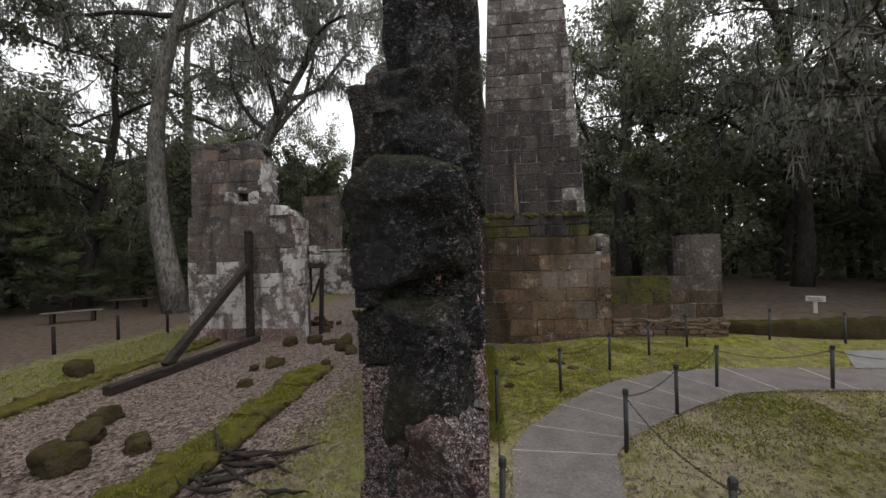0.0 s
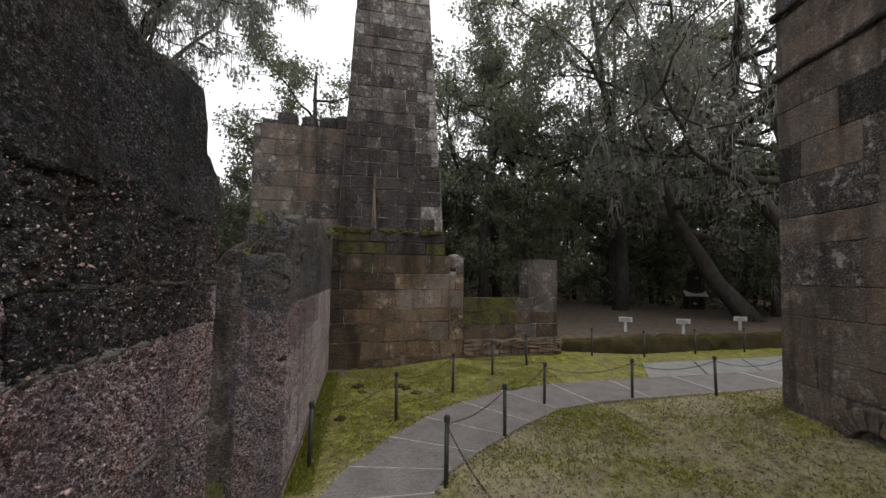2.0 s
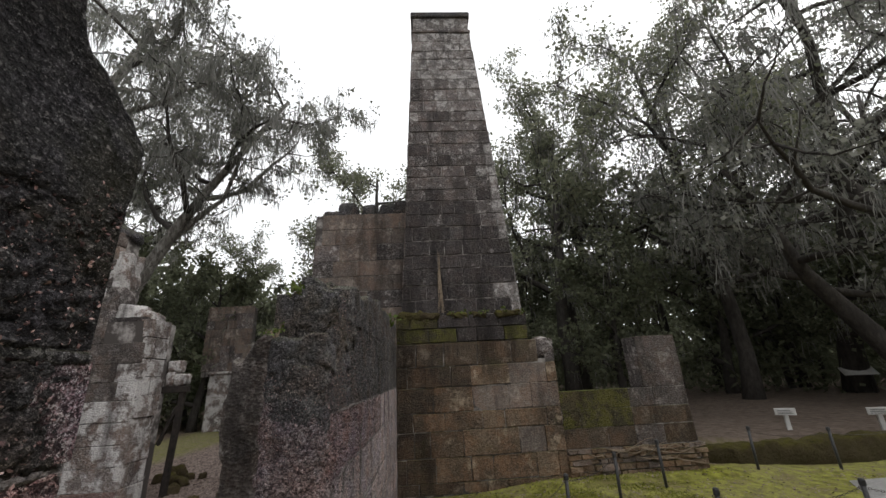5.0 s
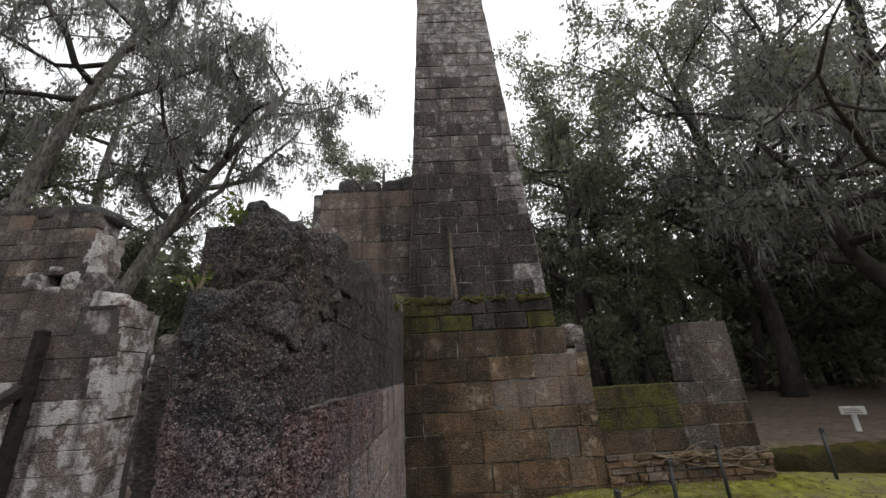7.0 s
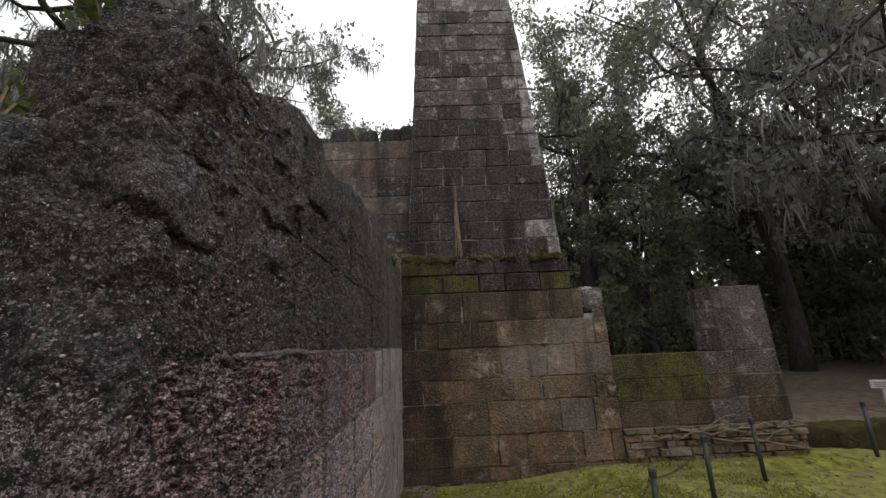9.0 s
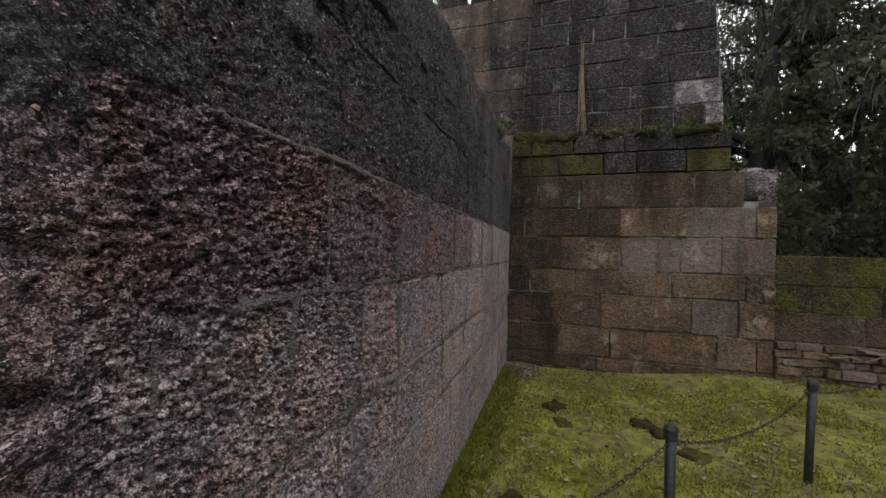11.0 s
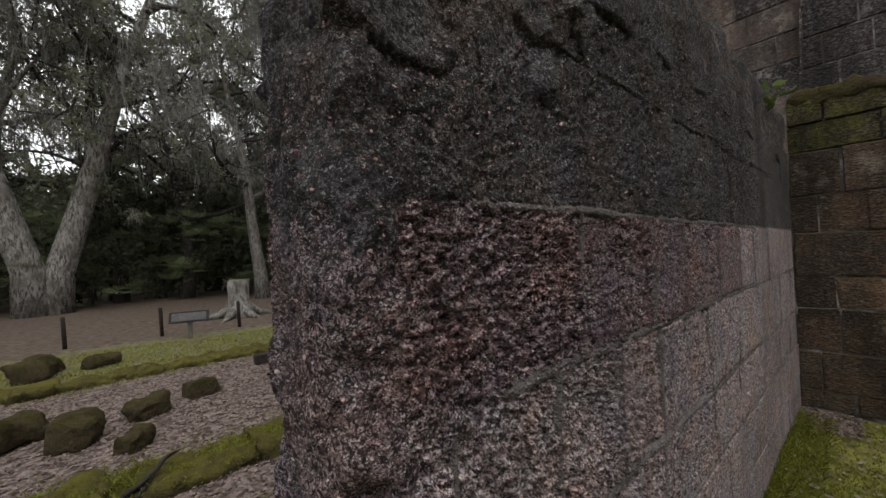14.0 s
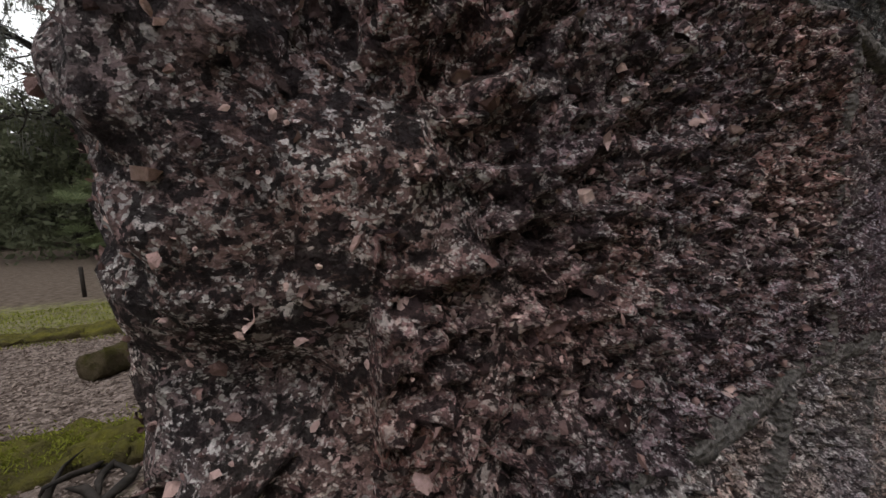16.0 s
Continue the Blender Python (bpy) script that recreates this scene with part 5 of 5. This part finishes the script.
TREES = [
    (oak_b, (-21.0, 17.5, 15, 1.0)), (oak_b, (-23.5, 14.5, 290, 1.0)),
    (oak_d, (-11.5, 23.0, 210, 0.8)), (oak_d, (-16.5, 21.5, 80, 0.8)),
    (oak_d, (20.5, 14.8, 330, 0.7)), (oak_d, (25.5, 11.0, 100, 0.75)),
    (oak_d, (24.5, 16.0, 70, 0.8)), (oak_d, (29, 12.0, 190, 0.8)), (oak_d, (21.5, 23.0, 20, 0.9)), (oak_d, (-4.0, 22.5, 300, 0.5)), (oak_d, (-26.5, 6.0, 150, 0.6)), (oak_d, (-27.0, 9.5, 250, 0.62)), (oak_d, (-14.5, 22.0, 10, 0.6)),
    (oak_l, (17.5, 13.6, 0, 1.0)),
    (oak_a, (15.0, 19.0, 20, 1.0)), (oak_s, (23.0, 13.0, 130, 1.1)), (oak_a, (9.5, 24.0, 250, 1.05)), (oak_a, (20, 27, 70, 1.2)), (oak_a, (31, 20, 300, 1.2)), (oak_s, (18.5, 11.0, 200, 0.95)),
    (oak_b, (7.0, 19.0, 60, 1.0)), (oak_d, (9.0, 18.5, 40, 0.62)), (oak_d, (5.6, 21.0, 240, 0.6)), (oak_b, (12.5, 25.0, 200, 1.2)), (oak_s, (20.0, 19.0, 310, 1.2)), (oak_b, (-1.2, 24.0, 140, 1.08)), (oak_s, (27, 8, 40, 1.2)), (oak_b, (-6.5, 30.0, 20, 0.8)), (oak_b, (-10.5, 29, 200, 0.75)),
    (oak_m, (-14.1, 15.9, 0, 1.0)), (oak_r, (-12.9, 17.0, 0, 1.0)), (oak_g, (-22, 26, 220, 1.0)), (oak_t, (-22.3, 1.5, -80, 0.95)), (oak_t, (-22.4, 2.0, 70, 0.9)), (oak_g, (-20.2, 9.8, 200, 0.62)), (oak_a, (-25.0, 7.0, 90, 0.85)), (oak_a, (-26.5, 4.2, 10, 0.9)), (oak_g, (-27.0, -1.0, 60, 0.8)), (oak_g, (-25, 12.5, 290, 0.9)),
    (oak_d, (-23.0, 14.5, 0, 0.7)), (oak_d, (-26.0, 18.0, 90, 1.0)), (oak_d, (-27, 3, 200, 0.6)), (oak_d, (16.5, 22.0, 160, 1.0)), (oak_d, (-15, 28, 10, 0.8)), (oak_d, (-8, 34, 310, 0.9)), (oak_d, (4.0, 23.0, 100, 0.8)), (oak_d, (-29, -3, 130, 0.7)), (oak_d, (27, 15, 30, 0.9)), (oak_d, (-5, 26, 60, 0.6)), (oak_s, (-29, 2, 80, 1.0)), (oak_s, (-30, 9, 170, 1.1)), (oak_s, (-25.5, 13, 260, 1.0)), (oak_d, (-27.5, -1.5, 20, 0.65)), (oak_b, (-25, -6, 330, 1.1)),
]
used = set()
for src, (x, y, yaw, s) in TREES:
    if src.name in used:
        src.scale = (s, s, s)
        copy_thing(src, pose(x, y, ground_z(x, y), 0, 0, yaw))
    else:
        used.add(src.name)
FIRST = {}
for src, (x, y, yaw, s) in TREES:
    if src.name not in FIRST:
        FIRST[src.name] = True
        src.matrix_world = pose(x, y, ground_z(x, y), 0, 0, yaw) @ Matrix.Scale(s, 4)


# ---- undergrowth and the far wood ----
def undergrowth():
    rnd = np.random.RandomState(4)
    n = 3800
    ang = rnd.uniform(radians(-20), radians(200), n)
    dist = rnd.uniform(25, 38, n)
    c = np.stack([np.cos(ang) * dist - 1, np.sin(ang) * dist + 4, rnd.uniform(0.1, 7.0, n)], 1)
    keep = (c[:, 1] > 17) | (c[:, 0] < -20) | (c[:, 0] > 20)
    c = c[keep]
    spots = np.repeat(c, 16, 0) + rnd.normal(size=(len(c) * 16, 3)) * np.array([0.7, 0.7, 0.5])
    spots[:, 2] = np.abs(spots[:, 2])
    ob = link_mesh("undergrowth", cloud_mesh("undergrowth", *quads(spots, 0.24, rnd, 0.4), DARKLEAF), DARKLEAF)
    tagged(ob, "deep shaded undergrowth at the wood's edge", "undergrowth", kind="stuff")
    m = 420
    fans, faces = [], []
    for k in range(m):
        a, d = rnd.uniform(radians(80), radians(195)), rnd.uniform(21, 27)
        base = np.array([math.cos(a) * d - 1, math.sin(a) * d + 4, rnd.uniform(0.2, 4.2)])
        for j in range(5):
            yaw, pitch = rnd.uniform(0, math.tau), rnd.uniform(0.2, 1.2)
            out = np.array([math.cos(yaw) * math.cos(pitch), math.sin(yaw) * math.cos(pitch), math.sin(pitch)])
            side = np.cross(out, [0, 0, 1.0])
            side /= np.linalg.norm(side)
            hub = base + out * 0.5
            for q in range(9):
                t = (q - 4) * 0.3
                way = out * math.cos(t) + side * math.sin(t)
                w = np.cross(way, np.cross(out, side)) * 0.03
                tip = hub + way * 0.62 - np.array([0, 0, 0.12])
                i = len(fans)
                fans += [hub, hub + way * 0.35 + w, tip, hub + way * 0.35 - w]
                faces.append((i, i + 1, i + 2, i + 3))
    ob = link_mesh("palmettos", cloud_mesh("palmettos", np.array(fans), np.array(faces), PALMLEAF), PALMLEAF)
    tagged(ob, "thicket of dark green palmetto fans", "palmetto", kind="stuff")
    trunks = bmesh.new()
    for k in range(110):
        a, d = rnd.uniform(radians(-15), radians(195)), rnd.uniform(27, 44)
        x, y = math.cos(a) * d - 1, math.sin(a) * d + 4
        h = rnd.uniform(7, 14)
        l = rnd.normal(size=2) * 0.8
        r = rnd.uniform(0.08, 0.22)
        tube(trunks, [(x, y, -0.2), (x + l[0] * 0.3, y + l[1] * 0.3, h * 0.5), (x + l[0], y + l[1], h)], [r, r * 0.8, r * 0.4], 6)
    ob = finish("far_trunks", trunks, DARKBARK, smooth=True)
    tagged(ob, "many slender dark trunks deep in the wood", "trees", kind="stuff")


undergrowth()


def far_wood():
    rnd = np.random.RandomState(9)
    n = 12000
    ang = rnd.uniform(radians(-40), radians(220), n)
    dist = rnd.uniform(40, 58, n)
    top = 13 + 3 * np.sin(ang * 9) + 2 * np.sin(ang * 23)
    c = np.stack([np.cos(ang) * dist, np.sin(ang) * dist + 4, rnd.uniform(0, 1, n) * top], 1)
    spots = np.repeat(c, 6, 0) + rnd.normal(size=(n * 6, 3)) * 0.9
    ob = link_mesh("far_wood", cloud_mesh("far_wood", *quads(spots, 0.55, rnd, 0.6), DARKLEAF), DARKLEAF)
    tagged(ob, "dark mass of distant woodland", "woodland", kind="stuff")
    bm = bmesh.new()
    k = 120
    lo = [bm.verts.new((math.cos(a) * 62, math.sin(a) * 62 + 4, -1)) for a in [i * math.tau / k for i in range(k)]]
    hi = [bm.verts.new((math.cos(a) * 62, math.sin(a) * 62 + 4, 7 + 2 * math.sin(i * 1.7) + 1.5 * math.sin(i * 0.6))) for i, a in [(i, i * math.tau / k) for i in range(k)]]
    for i in range(k):
        bm.faces.new((lo[i], lo[(i + 1) % k], hi[(i + 1) % k], hi[i]))
    tagged(finish("backdrop", bm, DARKLEAF), "dark woodland in the distance all round", "backdrop", kind="structure")


far_wood()


# ---- growth and fine debris ----
def leafy_plant(name, label, x, y, z, n, size, spread, seed, material=FERNLEAF):
    rnd = np.random.RandomState(seed)
    root = empty(name, label, "plant", pose(x, y, z))
    for k in range(max(3, n // 6)):
        a = rnd.uniform(0, math.tau)
        tip = Vector((math.cos(a) * spread * rnd.uniform(0.3, 1), math.sin(a) * spread * rnd.uniform(0.3, 1), spread * rnd.uniform(0.2, 1.1)))
        bm = bmesh.new()
        tube(bm, [(0, 0, -0.04), tip * 0.5 + Vector((0, 0, 0.02)), tip], [0.005, 0.004, 0.002], 4)
        stem = part("stem", bm, DRYROOT, root)
        pts = np.array([tuple(tip * s) for s in rnd.uniform(0.45, 1.05, 6)]) + rnd.normal(size=(6, 3)) * spread * 0.12
        link_mesh("leaves", cloud_mesh("leaves", *quads(pts, size, rnd, 0.6), material), material, stem)
    return root


leafy_plant("wall_shrub", "small yellow-green shrub rooted on the dark wall head", -0.27, 4.63, 2.74, 72, 0.02, 0.15, 1)
leafy_plant("wall_shrub", "leafy seedling in a crack of the wall end", -0.38, 4.54, 2.46, 40, 0.017, 0.10, 2)
leafy_plant("wall_shrub", "yellowish tuft at the far end of the wall head", -0.05, 8.6, 2.98, 36, 0.05, 0.28, 3)
for k, x in enumerate((1.25, 1.5, 1.85, 2.3, 2.75)):
    leafy_plant("ledge_fern", "little green fern on the mossy ledge", x, 9.86, 3.3, 18, 0.04, 0.15, 10 + k)
leafy_plant("ruin_shrub", "scrubby growth on top of the ruined wall", -7.6, 10.3, 5.75, 60, 0.07, 0.35, 30, OAKLEAF)


def hanging_roots():
    root = empty("hanging_roots", "dry pale roots hanging down the chimney face", "roots")
    r = random.Random(3)
    for k in range(14):
        x = 0.98 + r.uniform(-0.03, 0.03)
        pts = [(x, 10.06, 4.9 - r.uniform(0, 0.6))]
        spread = r.uniform(-0.13, 0.13)
        for s in (0.35, 0.7, 1.0):
            pts.append((x + spread * max(0.0, s - 0.4) + r.uniform(-0.012, 0.012), 10.03 - 0.06 * s, pts[0][2] + (3.42 - pts[0][2]) * s))
        bm = bmesh.new()
        tube(bm, pts, [0.003, 0.006, 0.005, 0.002], 5)
        part("root", bm, DRYROOT, root)


hanging_roots()


def dry_branch(pts, r0, name="dry_branch", label="bare pale branch lying along the rubble"):
    bm = bmesh.new()
    n = len(pts)
    tube(bm, pts, [r0 * (1 - 0.7 * k / (n - 1)) for k in range(n)], 6)
    tagged(finish(name, bm, DRYROOT, smooth=True), label, "branch", "dry branches")


rb = random.Random(12)
for k in range(9):
    x = 3.5 + rb.uniform(0, 1.8)
    z = 0.5 + rb.uniform(-0.1, 0.15)
    pts = [(x, 9.82, z)]
    for _ in range(5):
        q = pts[-1]
        pts.append((q[0] + rb.uniform(0.12, 0.3), q[1] + rb.uniform(-0.05, 0.03), max(0.2, q[2] + rb.uniform(-0.07, 0.09))))
    dry_branch(pts, 0.012)


def arch():
    """The little arched opening at the foot of the tall wall."""
    root = empty("arch", "small arch of radiating flat stones over a dark opening", "arch", kind="structure")
    c = RW_A + RW_DIR * 1.38
    for k in range(9):
        a = radians(8 + k * 20.5)
        d = RW_DIR * math.cos(a) + Vector((0, 0, 1)) * math.sin(a)
        t = RW_DIR * -math.sin(a) + Vector((0, 0, 1)) * math.cos(a)
        m = Matrix((t, -rn, d)).transposed().to_4x4()
        m.translation = c + d * 0.44 + Vector((0, 0, 0.02))
        bm = bmesh.new()
        box(bm, (-0.055, -0.14, -0.13), (0.055, 0.12, 0.13), m)
        bevelled(bm, 0.012)
        part("voussoir", bm, TANSTONE, root)


arch()


def scatter(name, label, category, material, pts, size, seed, squash=0.6, tilt=None):
    rnd = np.random.RandomState(seed)
    v, f = quads(pts, size, rnd, squash)
    if tilt is not None:
        v = v.reshape(-1, 4, 3)
        c = v.mean(1, keepdims=True)
        v = c + (v - c) * np.array(tilt)
        v = v.reshape(-1, 3)
    return tagged(link_mesh(name, cloud_mesh(name, v, f, material), material), label, category, kind="stuff")


def on_ground(x, y, up=0.0):
    return np.array([(a, b, ground_z(a, b) + up) for a, b in zip(x, y)])


def inside_path(x, y):
    for edge_l, edge_r in zip(zip(LEFT_EDGE, LEFT_EDGE[1:]), zip(RIGHT_EDGE, RIGHT_EDGE[1:])):
        ring = [edge_l[0], edge_r[0], edge_r[1], edge_l[1]]
        sign = [(b[0] - a[0]) * (y - a[1]) - (b[1] - a[1]) * (x - a[0]) for a, b in zip(ring, ring[1:] + ring[:1])]
        if all(s >= 0 for s in sign) or all(s <= 0 for s in sign):
            return True
    return 7.0 < x < 14 and 7.7 < y < 9.05 and x - 7.0 > (y - 7.77) * 0.7


def lawn_points(n, rnd, x0, x1, y0, y1):
    x, y = rnd.uniform(x0, x1, n), rnd.uniform(y0, y1, n)
    ok = np.array([not inside_path(a, b) for a, b in zip(x, y)])
    return x[ok], y[ok]


def blades(name, label, material, x, y, lo, hi, wide, seed, up=0.0):
    rnd = np.random.RandomState(seed)
    p = on_ground(x, y, up)
    n = len(p)
    a = rnd.uniform(0, math.tau, n)
    side = np.stack([np.cos(a), np.sin(a), 0 * a], 1) * wide
    h = rnd.uniform(lo, hi, (n, 1))
    lean = rnd.normal(size=(n, 3)) * np.array([1, 1, 0]) * h * 0.7
    top = p + np.array([[0, 0, 1.0]]) * h + lean
    mid = p + (top - p) * 0.5 + np.array([[0, 0, 1.0]]) * h * 0.12
    v = np.stack([p - side, p + side, mid + side * 0.8, top, mid - side * 0.8], 1).reshape(-1, 3)
    return tagged(link_mesh(name, cloud_mesh(name, v, np.arange(5 * n).reshape(-1, 5), material), material), label, "grass", kind="stuff")


rl = np.random.RandomState(77)
x, y = lawn_points(60000, rl, 0.02, 5.0, 5.0, 9.85)
clump = np.array([noise.noise(Vector((a * 1.6, b * 1.6, 0))) for a, b in zip(x, y)]) > rl.normal(size=len(x)) * 0.22 - 0.12
blades("lawn_grass", "short bright green grass and moss beside the walls", GRASSBLADE, x[clump], y[clump], 0.008, 0.038, 0.004, 1)
x, y = lawn_points(52000, rl, 1.3, 9.5, -0.5, 6.7)
clump = np.array([noise.noise(Vector((a * 1.1, b * 1.1, 4))) for a, b in zip(x, y)])
soft = rl.normal(size=len(x)) * 0.22 + 0.08
blades("lawn_grass", "thin green grass among straw on the lawn", GRASSBLADE, x[clump > soft], y[clump > soft], 0.015, 0.06, 0.005, 2)
blades("lawn_straw", "dry straw-coloured grass on the lawn", STRAW, x[clump <= soft], y[clump <= soft], 0.01, 0.045, 0.004, 3)
x, y = lawn_points(26000, rl, 0.05, 9.5, 0.0, 9.8)
keep = (y < 7.0) & (x > 1.2) | (rl.uniform(0, 1, len(x)) < 0.5)
x, y = x[keep], y[keep]
scatter("fallen_leaves", "scattered dry brown leaves on the grass", "leaves", DEADLEAF, on_ground(x, y, 0.02), 0.028, 4, 0.6, (1, 1, 0.35))
x, y = rl.uniform(-7.6, -2.2, 56000), rl.uniform(0.8, 12.5, 56000)
keep = ~((np.abs(x + 3.55) < 0.22) & (y < 7.4))
scatter("leaf_litter", "deep litter of grey-brown dry leaves", "leaves", DEADLEAF, on_ground(x[keep], y[keep], 0.015), 0.024, 5, 0.6, (1, 1, 0.4))
x, y = rl.uniform(-10.5, -7.2, 16000), rl.uniform(0.5, 12, 16000)
blades("lawn_grass", "mossy grass beyond the foundations", GRASSBLADE, x, y, 0.015, 0.06, 0.006, 6)
x, y = rl.uniform(-2.6, -0.5, 15000), rl.uniform(0.8, 9.5, 15000)
blades("lawn_grass", "thin grey-green grass behind the broken wall", GRASSBLADE, x, y, 0.012, 0.05, 0.004, 61)
x, y = rl.normal(size=9000) * 0.17 - 3.55, rl.uniform(2.0, 7.5, 9000)
blades("moss_tufts", "tufted yellow-green moss on the low foundation", GRASSBLADE, x, y, 0.01, 0.035, 0.005, 62, 0.085)
x, y = rl.uniform(0.02, 0.45, 900), rl.uniform(9.2, 9.84, 900)
scatter("corner_leaves", "dry leaves gathered in the wall corner", "leaves", DEADLEAF, on_ground(x, y, 0.025), 0.03, 7, 0.6, (1, 1, 0.5))
x, y = rl.uniform(0.0, 0.3, 5200), rl.uniform(4.7, 9.6, 5200)
blades("wall_foot_grass", "greener grass along the wall's foot", GRASSBLADE, x ** 2 * 3, y, 0.02, 0.09, 0.004, 8)


# broken shell standing proud of the near face and end of the long wall
def chips(name, label, pts, nrm, size, seed):
    """Irregular curved flakes of shell, each of six uneven corners round a raised middle."""
    rnd = np.random.RandomState(seed)
    n = len(pts)
    nrm = nrm + rnd.normal(size=(n, 3)) * 1.3
    nrm /= np.linalg.norm(nrm, axis=1)[:, None]
    a = np.cross(nrm, rnd.normal(size=(n, 3)))
    a /= np.linalg.norm(a, axis=1)[:, None]
    b = np.cross(nrm, a)
    s = size * np.minimum(np.exp(rnd.normal(size=(n, 1)) * 0.6), 3.0)
    long = rnd.uniform(0.35, 1.0, (n, 1))
    corners = [pts + nrm * s * 0.35]
    for k in range(6):
        t = k * math.tau / 6
        r = s * rnd.uniform(0.55, 1.2, (n, 1))
        corners.append(pts + a * r * math.cos(t) + b * r * long * math.sin(t) + nrm * s * rnd.uniform(-0.3, 0.2, (n, 1)))
    v = np.stack(corners, 1).reshape(-1, 3)
    base = np.arange(n)[:, None, None] * 7
    tri = np.array([(0, k + 1, (k + 1) % 6 + 1) for k in range(6)])[None]
    f = (base + tri).reshape(-1, 3)
    return tagged(link_mesh(name, cloud_mesh(name, v, f, SHELLBIT), SHELLBIT), label, "shells", kind="stuff")


def path_grit():
    pts = []
    for edge in (RIGHT_EDGE, LEFT_EDGE):
        for (x0, y0), (x1, y1) in zip(edge[1:], edge[2:]):
            n = int(math.hypot(x1 - x0, y1 - y0) * 260)
            t = rl.uniform(0, 1, n)
            pts.append(np.stack([x0 + (x1 - x0) * t + rl.normal(size=n) * 0.045, y0 + (y1 - y0) * t + rl.normal(size=n) * 0.045, np.full(n, 0.036)], 1))
    scatter("path_grit", "pale grit and leaf crumbs along the path's edges", "grit", STRAW, np.concatenate(pts), 0.014, 41, 0.7, (1, 1, 0.5))


path_grit()


def shell_bits():
    """Flakes lie on the broken faces themselves, thickest where the stone is most worn."""
    pts, nrm, area = [], [], []
    for ob in SHELLY:
        me = ob.data
        n = len(me.polygons)
        c, v, a = np.empty(n * 3), np.empty(n * 3), np.empty(n)
        me.polygons.foreach_get("center", c)
        me.polygons.foreach_get("normal", v)
        me.polygons.foreach_get("area", a)
        pts.append(c.reshape(-1, 3))
        nrm.append(v.reshape(-1, 3))
        area.append(a)
    pts, nrm, area = np.concatenate(pts), np.concatenate(nrm), np.concatenate(area)
    ok = (pts[:, 2] > 0.5) & ((nrm[:, 0] > 0.3) | (nrm[:, 1] < -0.3))
    pts, nrm, area = pts[ok], nrm[ok], area[ok] * np.exp(-np.maximum(pts[ok][:, 1] - 4.8, 0) * 1.7) * np.where(pts[ok][:, 2] < 1.48, 0.4, 1.0) * np.where(nrm[ok][:, 1] < -0.6, 0.6, 1.0)
    rnd = np.random.RandomState(19)
    pick = rnd.choice(len(pts), 52000, p=area / area.sum())
    p = pts[pick] + rnd.normal(size=(len(pick), 3)) * 0.003
    chips("shell_bits", "bits of broken shell packed in the worn stone", p, nrm[pick], 0.0024, 20)
    big = pick[:700]
    chips("shell_bits", "larger pale shell fragments in the worn stone", pts[big] + nrm[big] * 0.002, nrm[big], 0.0040, 21)


shell_bits()


# grass and moss trailing over the long wall's head
def trailing():
    rnd = np.random.RandomState(31)
    n = 260
    pts = np.stack([rnd.uniform(-0.01, 0.02, n), rnd.uniform(6.2, 9.7, n), rnd.uniform(2.75, 3.05, n)], 1)
    v, f = strands(pts, rnd, 0.04, 0.14, 0.002)
    tagged(link_mesh("trailing_grass", cloud_mesh("trailing_grass", v, f, DEADLEAF), DEADLEAF), "dry grass trailing over the wall head", "grass", kind="stuff")


trailing()
